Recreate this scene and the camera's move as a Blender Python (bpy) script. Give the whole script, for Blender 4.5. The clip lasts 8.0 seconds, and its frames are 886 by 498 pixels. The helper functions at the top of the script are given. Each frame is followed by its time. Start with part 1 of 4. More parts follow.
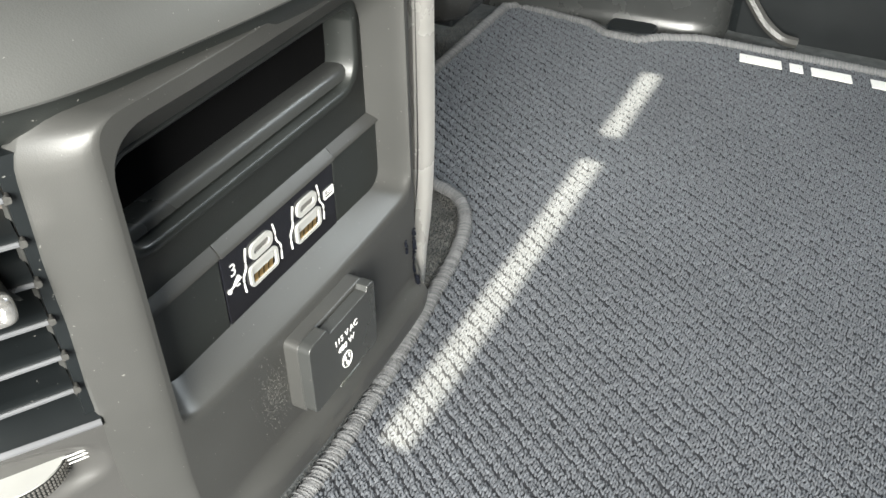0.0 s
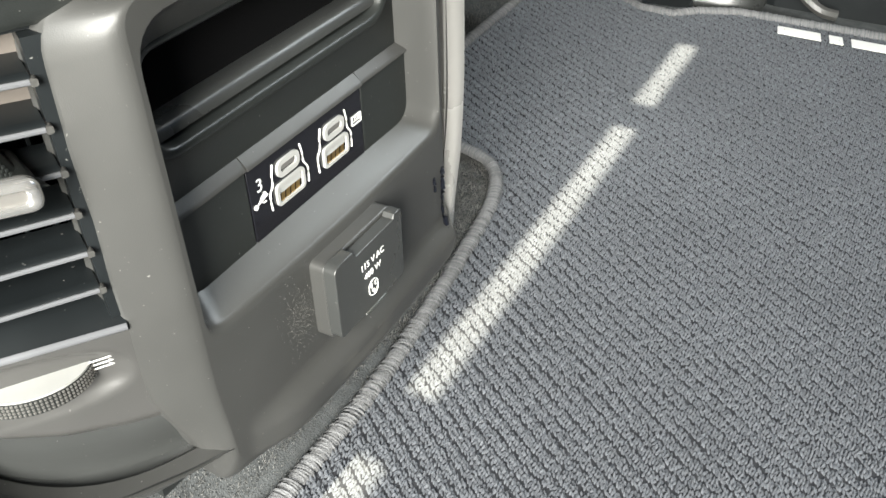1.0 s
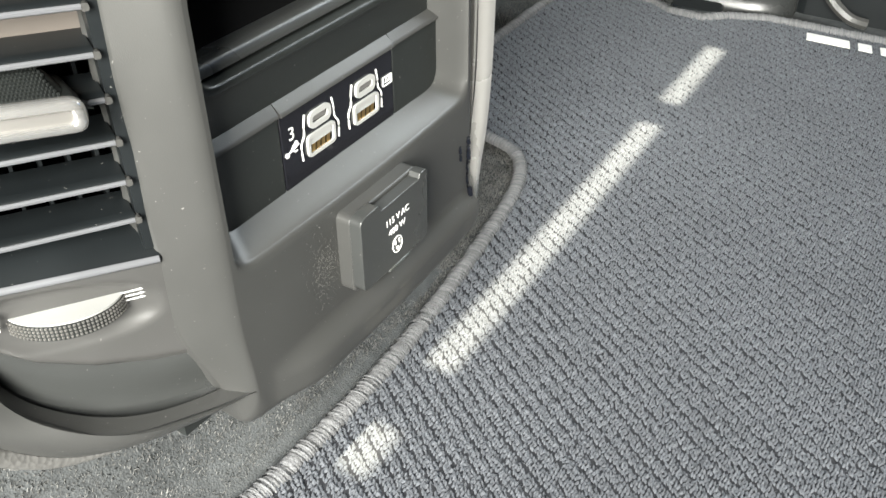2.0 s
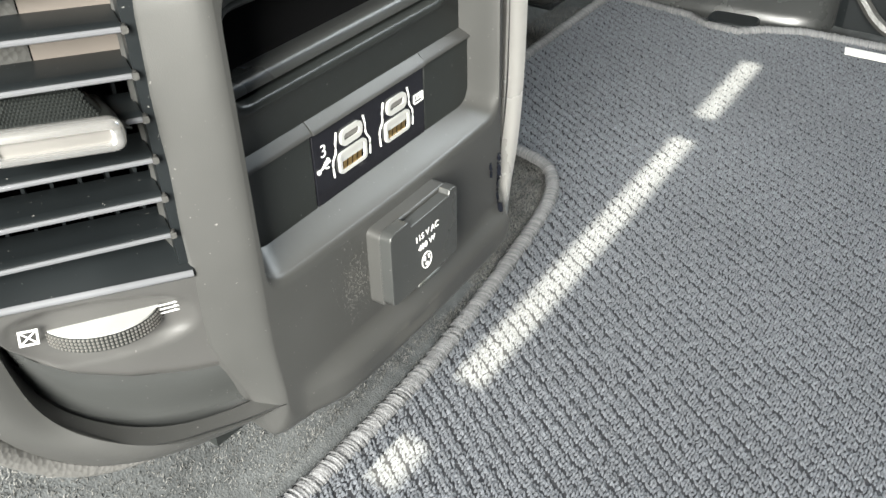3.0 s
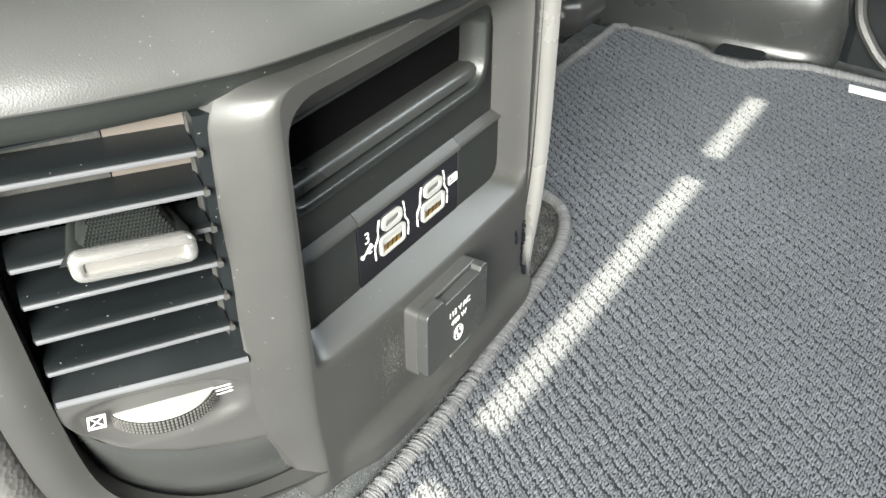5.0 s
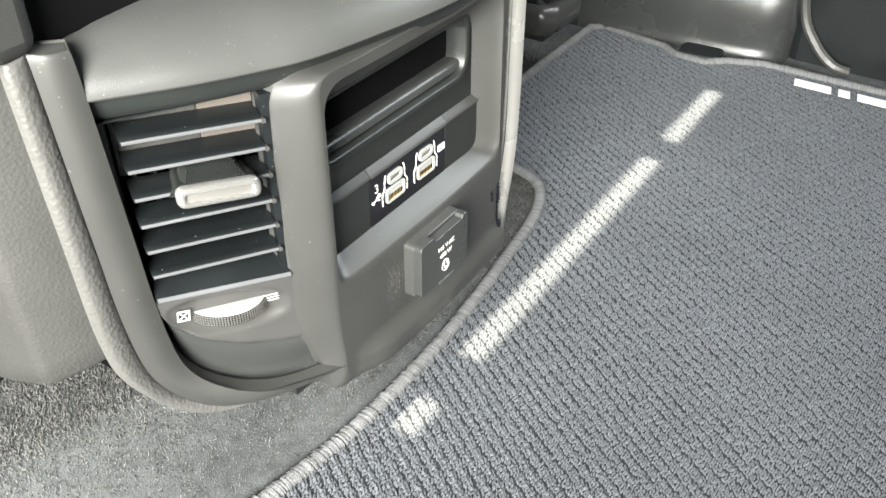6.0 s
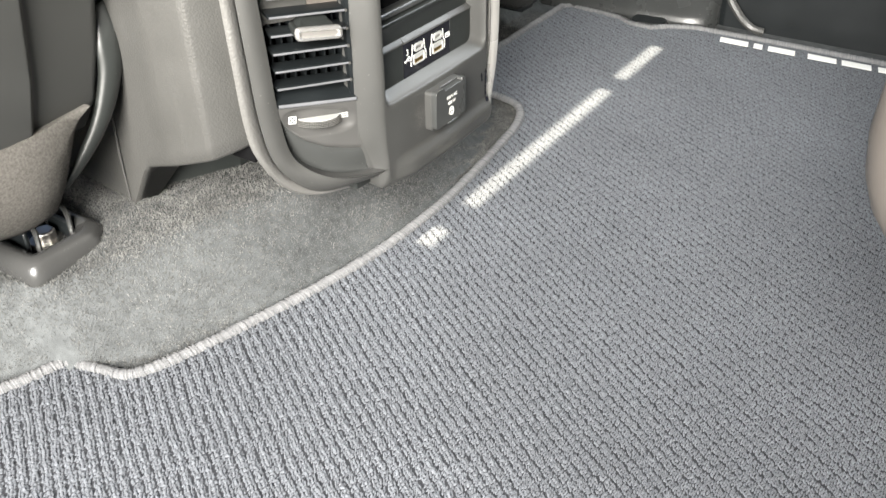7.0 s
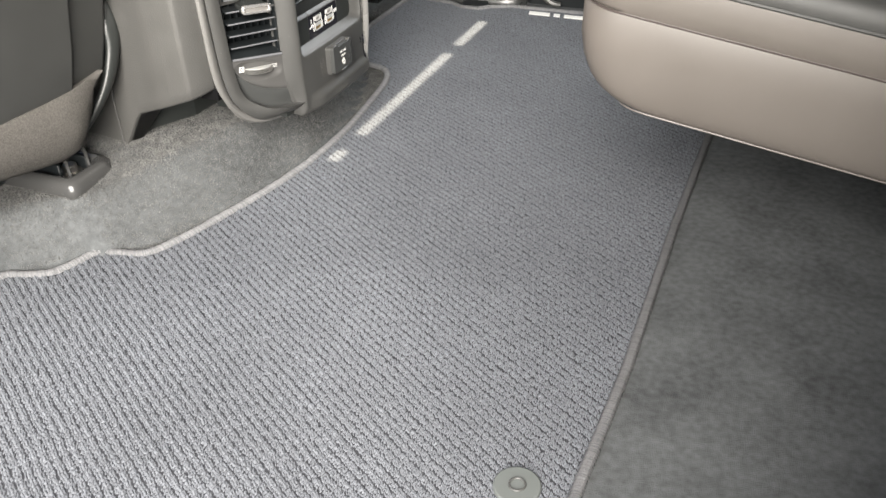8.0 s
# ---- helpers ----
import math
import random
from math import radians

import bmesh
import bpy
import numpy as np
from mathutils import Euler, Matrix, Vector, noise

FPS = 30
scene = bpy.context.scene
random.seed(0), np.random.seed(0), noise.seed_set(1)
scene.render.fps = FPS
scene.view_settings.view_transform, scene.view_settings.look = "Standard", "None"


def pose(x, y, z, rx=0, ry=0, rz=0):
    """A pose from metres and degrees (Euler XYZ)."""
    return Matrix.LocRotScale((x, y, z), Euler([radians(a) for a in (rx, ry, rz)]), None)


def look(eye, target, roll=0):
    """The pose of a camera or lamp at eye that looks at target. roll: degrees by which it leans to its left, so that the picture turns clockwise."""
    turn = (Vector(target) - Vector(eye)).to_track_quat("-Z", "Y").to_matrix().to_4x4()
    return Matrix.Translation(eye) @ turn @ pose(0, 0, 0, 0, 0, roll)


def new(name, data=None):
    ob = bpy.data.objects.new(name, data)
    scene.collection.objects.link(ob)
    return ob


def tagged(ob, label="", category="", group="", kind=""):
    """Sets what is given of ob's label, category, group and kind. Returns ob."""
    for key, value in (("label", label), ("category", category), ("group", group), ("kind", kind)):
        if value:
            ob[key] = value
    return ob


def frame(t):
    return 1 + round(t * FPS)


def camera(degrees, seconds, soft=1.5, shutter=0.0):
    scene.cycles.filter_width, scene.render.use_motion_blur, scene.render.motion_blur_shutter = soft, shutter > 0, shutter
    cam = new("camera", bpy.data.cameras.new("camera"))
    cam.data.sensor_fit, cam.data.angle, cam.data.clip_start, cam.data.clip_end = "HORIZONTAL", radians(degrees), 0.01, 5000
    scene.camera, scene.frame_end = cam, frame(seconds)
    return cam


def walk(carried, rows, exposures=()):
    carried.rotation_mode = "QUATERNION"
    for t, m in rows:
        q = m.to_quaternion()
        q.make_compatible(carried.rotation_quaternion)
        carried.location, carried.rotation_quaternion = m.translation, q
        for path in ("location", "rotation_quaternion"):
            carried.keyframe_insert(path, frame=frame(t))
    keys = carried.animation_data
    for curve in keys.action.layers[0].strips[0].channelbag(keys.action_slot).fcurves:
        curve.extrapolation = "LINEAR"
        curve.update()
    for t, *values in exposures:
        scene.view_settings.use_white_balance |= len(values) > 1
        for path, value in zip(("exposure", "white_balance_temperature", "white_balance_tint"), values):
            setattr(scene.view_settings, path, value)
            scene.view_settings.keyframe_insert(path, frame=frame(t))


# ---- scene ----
cam = camera(53.3, 8.0, 1.5)
METRES, EYE, TILT, LEAN, TURN = 1.1, 0.446, -38.0, 0.0, 27.0
ROWS = [
    (0.0, 0.0, 0.0, 0.0, 0.0, 0.0, -0.0),
    (0.5, 0.0011, 0.0077, -0.0176, 1.74, 0.05, -0.77),
    (1.0, 0.0028, 0.0029, -0.0309, 2.19, 0.18, -0.53),
    (1.5, -0.0003, -0.0034, -0.053, 2.42, 0.65, -1.75),
    (3.0, 0.0055, -0.0083, -0.0517, 5.77, 1.68, -3.36),
    (3.5, -0.005, -0.0041, -0.034, 5.8, 1.56, -3.74),
    (4.0, -0.0098, 0.004, -0.0321, 5.75, 1.34, -4.29),
    (4.5, -0.0118, -0.0081, -0.0293, 5.57, 1.2, -4.28),
    (6.0, 0.0063, -0.1535, -0.0444, 5.22, 0.86, -4.31),
    (6.5, 0.0238, -0.2699, -0.1249, 5.36, 1.91, -3.98),
    (7.0, 0.0345, -0.4171, -0.2205, 5.26, 3.6, -3.2),
    (7.5, 0.0077, -0.6076, -0.3319, 3.45, 5.49, 0.23),
    (8.0, 0.0143, -0.7812, -0.3969, -2.66, 4.66, 3.97),
]
walk(cam, [(t, pose(0, 0, EYE, TILT, LEAN, TURN) @ pose(METRES * x, METRES * y, METRES * z, 90 + pitch, roll, yaw)) for t, x, y, z, yaw, pitch, roll in ROWS], exposures=[(0.0, 1.84, 6560, 7), (1.7, 1.88, 6560, 7), (3.0, 2.0, 6550, 7), (4.5, 2.04, 6540, 6), (6.5, 2.1, 6550, 8), (7.0, 2.0, 6650, 10), (7.5, 1.75, 6800, 12), (8.0, 1.56, 6750, 12)])

# ---- world, sun, exposure ----
SUN_SLOPE = 0.26          # the sun stands behind the cabin, high up
world = bpy.data.worlds.new("sky")
scene.world = world
world.use_nodes = True
wn = world.node_tree
sky = wn.nodes.new("ShaderNodeTexSky")
sky.sky_type = "NISHITA"
sky.sun_disc = False
sky.sun_elevation = math.atan2(1.0, SUN_SLOPE)
sky.sun_rotation = radians(90)
sky.air_density, sky.dust_density = 1.0, 2.5
wn.links.new(sky.outputs[0], wn.nodes["Background"].inputs[0])
wn.nodes["Background"].inputs[1].default_value = 0.10
sun = new("sun", bpy.data.lights.new("sun", "SUN"))
sun.data.energy, sun.data.angle, sun.data.color = 5.0, radians(0.55), (1.0, 0.93, 0.76)
sun.matrix_world = look((SUN_SLOPE * 4, 0.24, 4), (0, 0.24, 0))

# sky light that enters by the open near door
door_light = new("door_light", bpy.data.lights.new("door_light", "AREA"))
door_light.data.shape, door_light.data.size, door_light.data.size_y = "RECTANGLE", 1.2, 1.4
door_light.data.energy, door_light.data.color = 96.0, (1.0, 0.975, 0.92)
door_light.matrix_world = look((0.56, -1.79, 1.14), (-0.11, 0.1, 0.12))
# added fill for the far mat, set at the far door's unseen window
far_light = new("far_light", bpy.data.lights.new("far_light", "AREA"))
far_light.data.shape, far_light.data.size, far_light.data.size_y = "RECTANGLE", 0.50, 0.38
far_light.data.energy, far_light.data.color = 2.6, (0.92, 0.98, 1.0)
far_light.matrix_world = look((0.08, 1.09, 0.83), (-0.10, 0.55, 0.0))

# ---- materials ----


def mat(name, base, rough=0.5, metal=0.0, vary=0.12, vscale=25.0, grain=0.0, gscale=900.0, spec=0.5, tint=None, big=4.0, dust=0.0, island=0.0):
    m = bpy.data.materials.new(name)
    m.use_nodes = True
    n, l = m.node_tree.nodes, m.node_tree.links
    b = n["Principled BSDF"]
    b.inputs["Metallic"].default_value = metal
    b.inputs["Specular IOR Level"].default_value = spec
    co = n.new("ShaderNodeTexCoord")
    a = n.new("ShaderNodeTexNoise")
    a.inputs["Scale"].default_value, a.inputs["Detail"].default_value = vscale, 6
    c = n.new("ShaderNodeTexNoise")
    c.inputs["Scale"].default_value, c.inputs["Detail"].default_value = big, 3
    for t in (a, c):
        l.new(co.outputs["Object"], t.inputs["Vector"])
    add = n.new("ShaderNodeMath")
    add.operation = "ADD"
    l.new(a.outputs[0], add.inputs[0])
    l.new(c.outputs[0], add.inputs[1])
    rng = n.new("ShaderNodeMapRange")
    rng.inputs["From Min"].default_value, rng.inputs["From Max"].default_value = 0.6, 1.4
    l.new(add.outputs[0], rng.inputs["Value"])
    mix = n.new("ShaderNodeMix")
    mix.data_type = "RGBA"
    lo = [v * (1 - vary) for v in base]
    hi = [min(1, v * (1 + vary)) for v in (tint or base)]
    mix.inputs["A"].default_value, mix.inputs["B"].default_value = (*lo, 1), (*hi, 1)
    l.new(rng.outputs[0], mix.inputs["Factor"])
    out = mix.outputs["Result"]
    if dust:
        d = n.new("ShaderNodeTexNoise")
        d.inputs["Scale"].default_value, d.inputs["Detail"].default_value = 620, 2
        l.new(co.outputs["Object"], d.inputs["Vector"])
        dr = n.new("ShaderNodeMapRange")
        dr.inputs["From Min"].default_value, dr.inputs["From Max"].default_value = 0.735, 0.765
        dr.inputs["To Max"].default_value = dust
        l.new(d.outputs[0], dr.inputs["Value"])
        dm = n.new("ShaderNodeMix")
        dm.data_type = "RGBA"
        dm.inputs["B"].default_value = (0.5, 0.49, 0.46, 1)
        l.new(dr.outputs[0], dm.inputs["Factor"])
        l.new(out, dm.inputs["A"])
        out = dm.outputs["Result"]
    if island:
        ge = n.new("ShaderNodeNewGeometry")
        ir = n.new("ShaderNodeMapRange")
        ir.inputs["To Min"].default_value, ir.inputs["To Max"].default_value = 1 - island, 1 + island
        l.new(ge.outputs["Random Per Island"], ir.inputs["Value"])
        im = n.new("ShaderNodeVectorMath")
        im.operation = "SCALE"
        l.new(out, im.inputs[0])
        l.new(ir.outputs[0], im.inputs["Scale"])
        out = im.outputs[0]
    l.new(out, b.inputs["Base Color"])
    rr = n.new("ShaderNodeMapRange")
    rr.inputs["From Min"].default_value, rr.inputs["From Max"].default_value = 0.6, 1.4
    rr.inputs["To Min"].default_value, rr.inputs["To Max"].default_value = max(0.03, rough - 0.06), min(1, rough + 0.06)
    l.new(add.outputs[0], rr.inputs["Value"])
    l.new(rr.outputs[0], b.inputs["Roughness"])
    if grain:
        g = n.new("ShaderNodeTexVoronoi")
        g.inputs["Scale"].default_value = gscale
        l.new(co.outputs["Object"], g.inputs["Vector"])
        bp = n.new("ShaderNodeBump")
        bp.inputs["Strength"].default_value, bp.inputs["Distance"].default_value = grain, 0.0006
        l.new(g.outputs[0], bp.inputs["Height"])
        l.new(bp.outputs[0], b.inputs["Normal"])
    return m


PLASTIC = mat("charcoal grained plastic", (0.019, 0.0211, 0.0201), 0.38, grain=0.06, gscale=1900, dust=0.25)
FRAME = mat("satin grey plastic", (0.046, 0.046, 0.044), 0.42, grain=0.05, gscale=1900, dust=0.25)
PLATE = mat("pale grey satin plastic", (0.06, 0.059, 0.057), 0.38, grain=0.03, gscale=1800, dust=0.2)
CAP = mat("grey cap plastic", (0.068, 0.069, 0.067), 0.34, grain=0.1, gscale=1500, dust=0.25)
BLACK = mat("black smooth plastic", (0.0095, 0.0115, 0.0125), 0.38, vary=0.25, dust=0.3)
# near-black: shade inside recesses and gaps is put into this colour
DEEP = mat("near-black recess shade", (0.0045, 0.0045, 0.0048), 0.9, spec=0.05)
GLOSS = mat("piano black plastic", (0.010, 0.010, 0.013), 0.14)
GLOSSY = mat("black semi-gloss plastic", (0.048, 0.048, 0.047), 0.2, grain=0.2, gscale=1100, dust=0.4)
GRAIN = mat("grained grey vinyl", (0.062, 0.0612, 0.058), 0.36, grain=0.40, gscale=520, dust=0.15)
EDGE = mat("worn silver edge", (0.24, 0.245, 0.26), 0.32, metal=0.5)
DUCT = mat("beige duct wall", (0.125, 0.108, 0.094), 0.6)
# base colour raised to imitate the far bezel's reflected light; also colours worn flecks
SATIN = mat("satin grey lightened for reflection", (0.33, 0.323, 0.31), 0.26, metal=0.2)
HOLLOW = mat("dark satin plastic", (0.04, 0.0415, 0.0405), 0.3, grain=0.04, gscale=1800, dust=0.25)
DUST = mat("pale dust", (0.14, 0.137, 0.128), 0.9)
TRIM = mat("pale grained grey vinyl", (0.105, 0.103, 0.098), 0.4, grain=0.55, gscale=430, dust=0.2)
SCUFF = mat("dark gloss scuff", (0.006, 0.007, 0.011), 0.2)
CHROME = mat("satin chrome", (0.64, 0.63, 0.61), 0.24, metal=0.8, vary=0.05)
SILVER = mat("grey silver insert", (0.26, 0.25, 0.235), 0.4, metal=0.5)
WHITE = mat("white print", (0.80, 0.80, 0.775), 0.5, vary=0.04)
PORT = mat("pale translucent port rim and wheel-top sheen", (0.4, 0.4, 0.385), 0.35)
GOLD = mat("gold contacts", (0.75, 0.5, 0.2), 0.3, metal=1.0)
STEEL = mat("zinc steel", (0.55, 0.53, 0.5), 0.35, metal=1.0, vary=0.2)
LEATHER = mat("beige leather", (0.098, 0.087, 0.0775), 0.46, grain=0.10, gscale=1300, vary=0.06)
LEATHER_D = mat("dark grey leather", (0.043, 0.0438, 0.042), 0.5, grain=0.12, gscale=1300, spec=0.4)
FELT = mat("grey felt backing", (0.1, 0.094, 0.086), 0.97, vary=0.6, vscale=480, grain=0.6, gscale=2200, spec=0.1)
CARPET = mat("dark grey cut pile carpet", (0.075, 0.079, 0.08), 0.97, vary=0.42, vscale=110, grain=0.6, gscale=800, spec=0.1, big=9)
PILE = mat("carpet fibre", (0.123, 0.122, 0.117), 0.9, island=0.30, vary=0.5, vscale=60, big=8, spec=0.15)
YARN = mat("blue grey mat yarn", (0.129, 0.136, 0.149), 0.95, island=0.12, vary=0.22, vscale=300, grain=0.5, gscale=1600, spec=0.1)
MATBASE = mat("dark mat backing", (0.036, 0.037, 0.041), 0.97, spec=0.1)
BIND = mat("grey binding yarn", (0.172, 0.173, 0.176), 0.92, island=0.20, vary=0.25, vscale=500, grain=0.7, gscale=900, spec=0.1)
THREAD = mat("dark brown thread", (0.035, 0.026, 0.023), 0.8)
BUTTON = mat("grey green rubber", (0.085, 0.092, 0.088), 0.5)
SILL = mat("dark glossy sill plastic", (0.034, 0.0355, 0.035), 0.27, grain=0.05, gscale=1500, dust=0.2)
HEAD = mat("black headliner cloth", (0.03, 0.03, 0.03), 0.9, grain=0.3)
CONCRETE = mat("pale concrete", (0.38, 0.37, 0.35), 0.9, vary=0.2, vscale=3, big=0.4)

# ---- mesh helpers ----


def part(name, bm, material, parent=None, label="", smooth=35, bevel=0.0, seg=2):
    me = bpy.data.meshes.new(name)
    bmesh.ops.recalc_face_normals(bm, faces=bm.faces)
    bm.to_mesh(me)
    bm.free()
    me.materials.append(material)
    if smooth:
        me.polygons.foreach_set("use_smooth", [True] * len(me.polygons))
        me.set_sharp_from_angle(angle=radians(smooth))
    ob = new(name, me)
    if parent:
        ob.parent = parent
    if label:
        ob["label"] = label
    if bevel:
        md = ob.modifiers.new("edge", "BEVEL")
        md.width, md.segments, md.limit_method, md.angle_limit = bevel, seg, "ANGLE", radians(40)
        md.harden_normals = False
    return ob


def thing(name, label, category, at=(0, 0, 0), group="", kind=""):
    ob = new(name)
    ob.location = at
    ob.empty_display_size = 0.02
    return tagged(ob, label, category, group, kind)


def rpoly(pts, r, n=5):
    """A polygon with rounded corners; r: one radius or one a corner."""
    out = []
    k = len(pts)
    rs = r if isinstance(r, (list, tuple)) else [r] * k
    for i in range(k):
        p, a, b = Vector(pts[i]), Vector(pts[i - 1]), Vector(pts[(i + 1) % k])
        u, v = (a - p).normalized(), (b - p).normalized()
        half = u.angle(v) / 2
        d = min(rs[i] / math.tan(half), 0.49 * min((a - p).length, (b - p).length))
        s, e = p + u * d, p + v * d
        for j in range(n):
            t = j / (n - 1)
            out.append(((1 - t) ** 2 * s + 2 * t * (1 - t) * p + t * t * e)[:])
    return out


def rect(u0, v0, u1, v1):
    return [(u0, v0), (u1, v0), (u1, v1), (u0, v1)]


def frame_of(o, u, v=(0, 0, 1)):
    """A frame whose first axis is u, second v, third out of the face."""
    u, v = Vector(u).normalized(), Vector(v).normalized()
    w = u.cross(v).normalized()
    return Matrix.Translation(o) @ Matrix((u, v, w)).transposed().to_4x4()


def prism(poly, d0, d1, m=Matrix(), bm=None):
    bm = bm or bmesh.new()
    lo = [bm.verts.new(m @ Vector((*p, d0))) for p in poly]
    hi = [bm.verts.new(m @ Vector((*p, d1))) for p in poly]
    k = len(poly)
    bm.faces.new(lo[::-1])
    bm.faces.new(hi)
    for i in range(k):
        bm.faces.new((lo[i], lo[(i + 1) % k], hi[(i + 1) % k], hi[i]))
    return bm


def ring(outer, inner, d0, d1, m=Matrix(), bm=None):
    """A plate with a hole; both outlines have the same number of points. d1 may be a function of the point."""
    bm = bm or bmesh.new()
    f = d1 if callable(d1) else (lambda p: d1)
    k = len(outer)
    rows = [[bm.verts.new(m @ Vector((*p, d0))) for p in inner], [bm.verts.new(m @ Vector((*p, f(p)))) for p in inner],
            [bm.verts.new(m @ Vector((*p, f(p)))) for p in outer], [bm.verts.new(m @ Vector((*p, d0))) for p in outer]]
    for a in range(4):
        b = (a + 1) % 4
        for i in range(k):
            j = (i + 1) % k
            bm.faces.new((rows[a][i], rows[a][j], rows[b][j], rows[b][i]))
    return bm


def loft(loops, close=True, cap=True, bm=None):
    bm = bm or bmesh.new()
    vs = [[bm.verts.new(p) for p in lp] for lp in loops]
    k = len(loops[0])
    for a, b in zip(vs, vs[1:]):
        for i in range(k if close else k - 1):
            j = (i + 1) % k
            bm.faces.new((a[i], a[j], b[j], b[i]))
    if cap and close:
        bm.faces.new(vs[0][::-1])
        bm.faces.new(vs[-1])
    return bm


def spline(pts, n=8, closed=False):
    """A smooth line through points (Catmull-Rom)."""
    p = [Vector(q) for q in pts]
    k = len(p)
    out = []
    for i in range(k if closed else k - 1):
        a, b, c, d = (p[(i - 1) % k], p[i], p[(i + 1) % k], p[(i + 2) % k]) if closed else (p[max(i - 1, 0)], p[i], p[i + 1], p[min(i + 2, k - 1)])
        for j in range(n):
            t = j / n
            out.append(0.5 * (2 * b + (c - a) * t + (2 * a - 5 * b + 4 * c - d) * t * t + (3 * b - a - 3 * c + d) * t ** 3))
    if not closed:
        out.append(p[-1])
    return out


def tube(path, r, sides=8, closed=False, bm=None, flat=1.0):
    path = [Vector(p) for p in path]
    k = len(path)
    loops = []
    for i in range(k):
        a = path[i - 1] if (i or closed) else path[i]
        b = path[(i + 1) % k] if (i < k - 1 or closed) else path[i]
        t = (b - a).normalized()
        s = t.cross(Vector((0, 0, 1)))
        s = s.normalized() if s.length > 1e-4 else Vector((1, 0, 0))
        u = s.cross(t).normalized()
        loops.append([path[i] + s * (r * math.cos(q)) + u * (r * flat * math.sin(q)) for q in (2 * math.pi * j / sides for j in range(sides))])
    if closed:
        loops.append(loops[0])
    bm = loft(loops, True, not closed, bm)
    if closed:
        bmesh.ops.remove_doubles(bm, verts=bm.verts, dist=1e-6)
    return bm


def band(a, b, bulge, depth, way, n=6, cols=6, skew=1.0):
    """A thick band between two lines of points, bulged along way and going back by depth."""
    A, B, w = spline(a, n), spline(b, n), Vector(way).normalized()
    loops = []
    for p, q in zip(A, B):
        top = [p.lerp(q, j / cols) + w * (bulge * math.sin(math.pi * (j / cols) ** skew)) for j in range(cols + 1)]
        loops.append(top + [q - w * depth, p - w * depth])
    return loft(loops)


def box(x0, y0, z0, x1, y1, z1, bm=None):
    return prism(rect(x0, y0, x1, y1), z0, z1, bm=bm)


def disc(m, r, d0, d1, n=24, bm=None):
    return prism([(r * math.cos(2 * math.pi * i / n), r * math.sin(2 * math.pi * i / n)) for i in range(n)], d0, d1, m, bm)


def lettering(body, size, m, parent, name="print", depth=0.0001):
    cu = bpy.data.curves.new(name, "FONT")
    cu.body, cu.size, cu.extrude, cu.offset = body, 1.0, depth / size, 0.0
    cu.align_x, cu.align_y = "CENTER", "CENTER"
    tmp = bpy.data.objects.new(name, cu)
    me = bpy.data.meshes.new_from_object(tmp)
    bpy.data.objects.remove(tmp)
    me.transform(m @ Matrix.Scale(size, 4))
    me.materials.clear()
    me.materials.append(WHITE)
    ob = new(name, me)
    ob.parent = parent
    return ob


YC = 0.239                                   # middle line of the cabin


def mirrored(bm):
    """The same on the other side of the middle line."""
    for v in bm.verts:
        v.co.y = 2 * YC - v.co.y
    return bm


# ---- floor ----
def mat_front(y):
    """Front edge of the mat at y: two pockets beside the raised middle."""
    s = abs(y - YC)
    pts = ((0.0, -0.222), (0.10, -0.228), (0.16, -0.240), (0.217, -0.258), (0.28, -0.278), (0.345, -0.312), (0.365, -0.350), (0.40, -0.383), (0.425, -0.408), (0.444, -0.440), (0.489, -0.449), (0.6, -0.449), (2.0, -0.435))
    for (a, u), (b, v) in zip(pts, pts[1:]):
        if s <= b:
            return u + (v - u) * (s - a) / (b - a)
    return -0.43


def smooth_step(t):
    t = max(0.0, min(1.0, t))
    return t * t * (3 - 2 * t)


def carpet_height(x, y):
    d = mat_front(max(-0.25, min(0.73, y))) - x
    mid = 1 - smooth_step((abs(y - YC) - 0.22) / 0.12)
    h = -0.005 + (0.078 + 0.015 * mid) * smooth_step((d - 0.009) / (0.062 - 0.004 * mid))
    drop = smooth_step((-0.50 - x) / 0.05) * smooth_step((abs(y - YC) - 0.25) / 0.04)
    return h - 0.16 * drop + 0.0030 * smooth_step((x - 0.336) / 0.008)


def build_floor():
    bm = bmesh.new()
    xs = [-1.5 + 0.04 * i for i in range(22)] + [-0.64 + 0.012 * i for i in range(134)]
    ys = [-0.62 + 0.0145 * i for i in range(121)]
    grid = [[bm.verts.new((x, y, carpet_height(x, y) + 0.0015 * noise.noise((x * 9, y * 9, 0)))) for y in ys] for x in xs]
    for a, b in zip(grid, grid[1:]):
        for i in range(len(ys) - 1):
            bm.faces.new((a[i], b[i], b[i + 1], a[i + 1]))
    ob = part("floor", bm, CARPET, smooth=60)
    return tagged(ob, "dark grey cut pile carpet rising toward the front", "carpet", kind="structure")


build_floor()


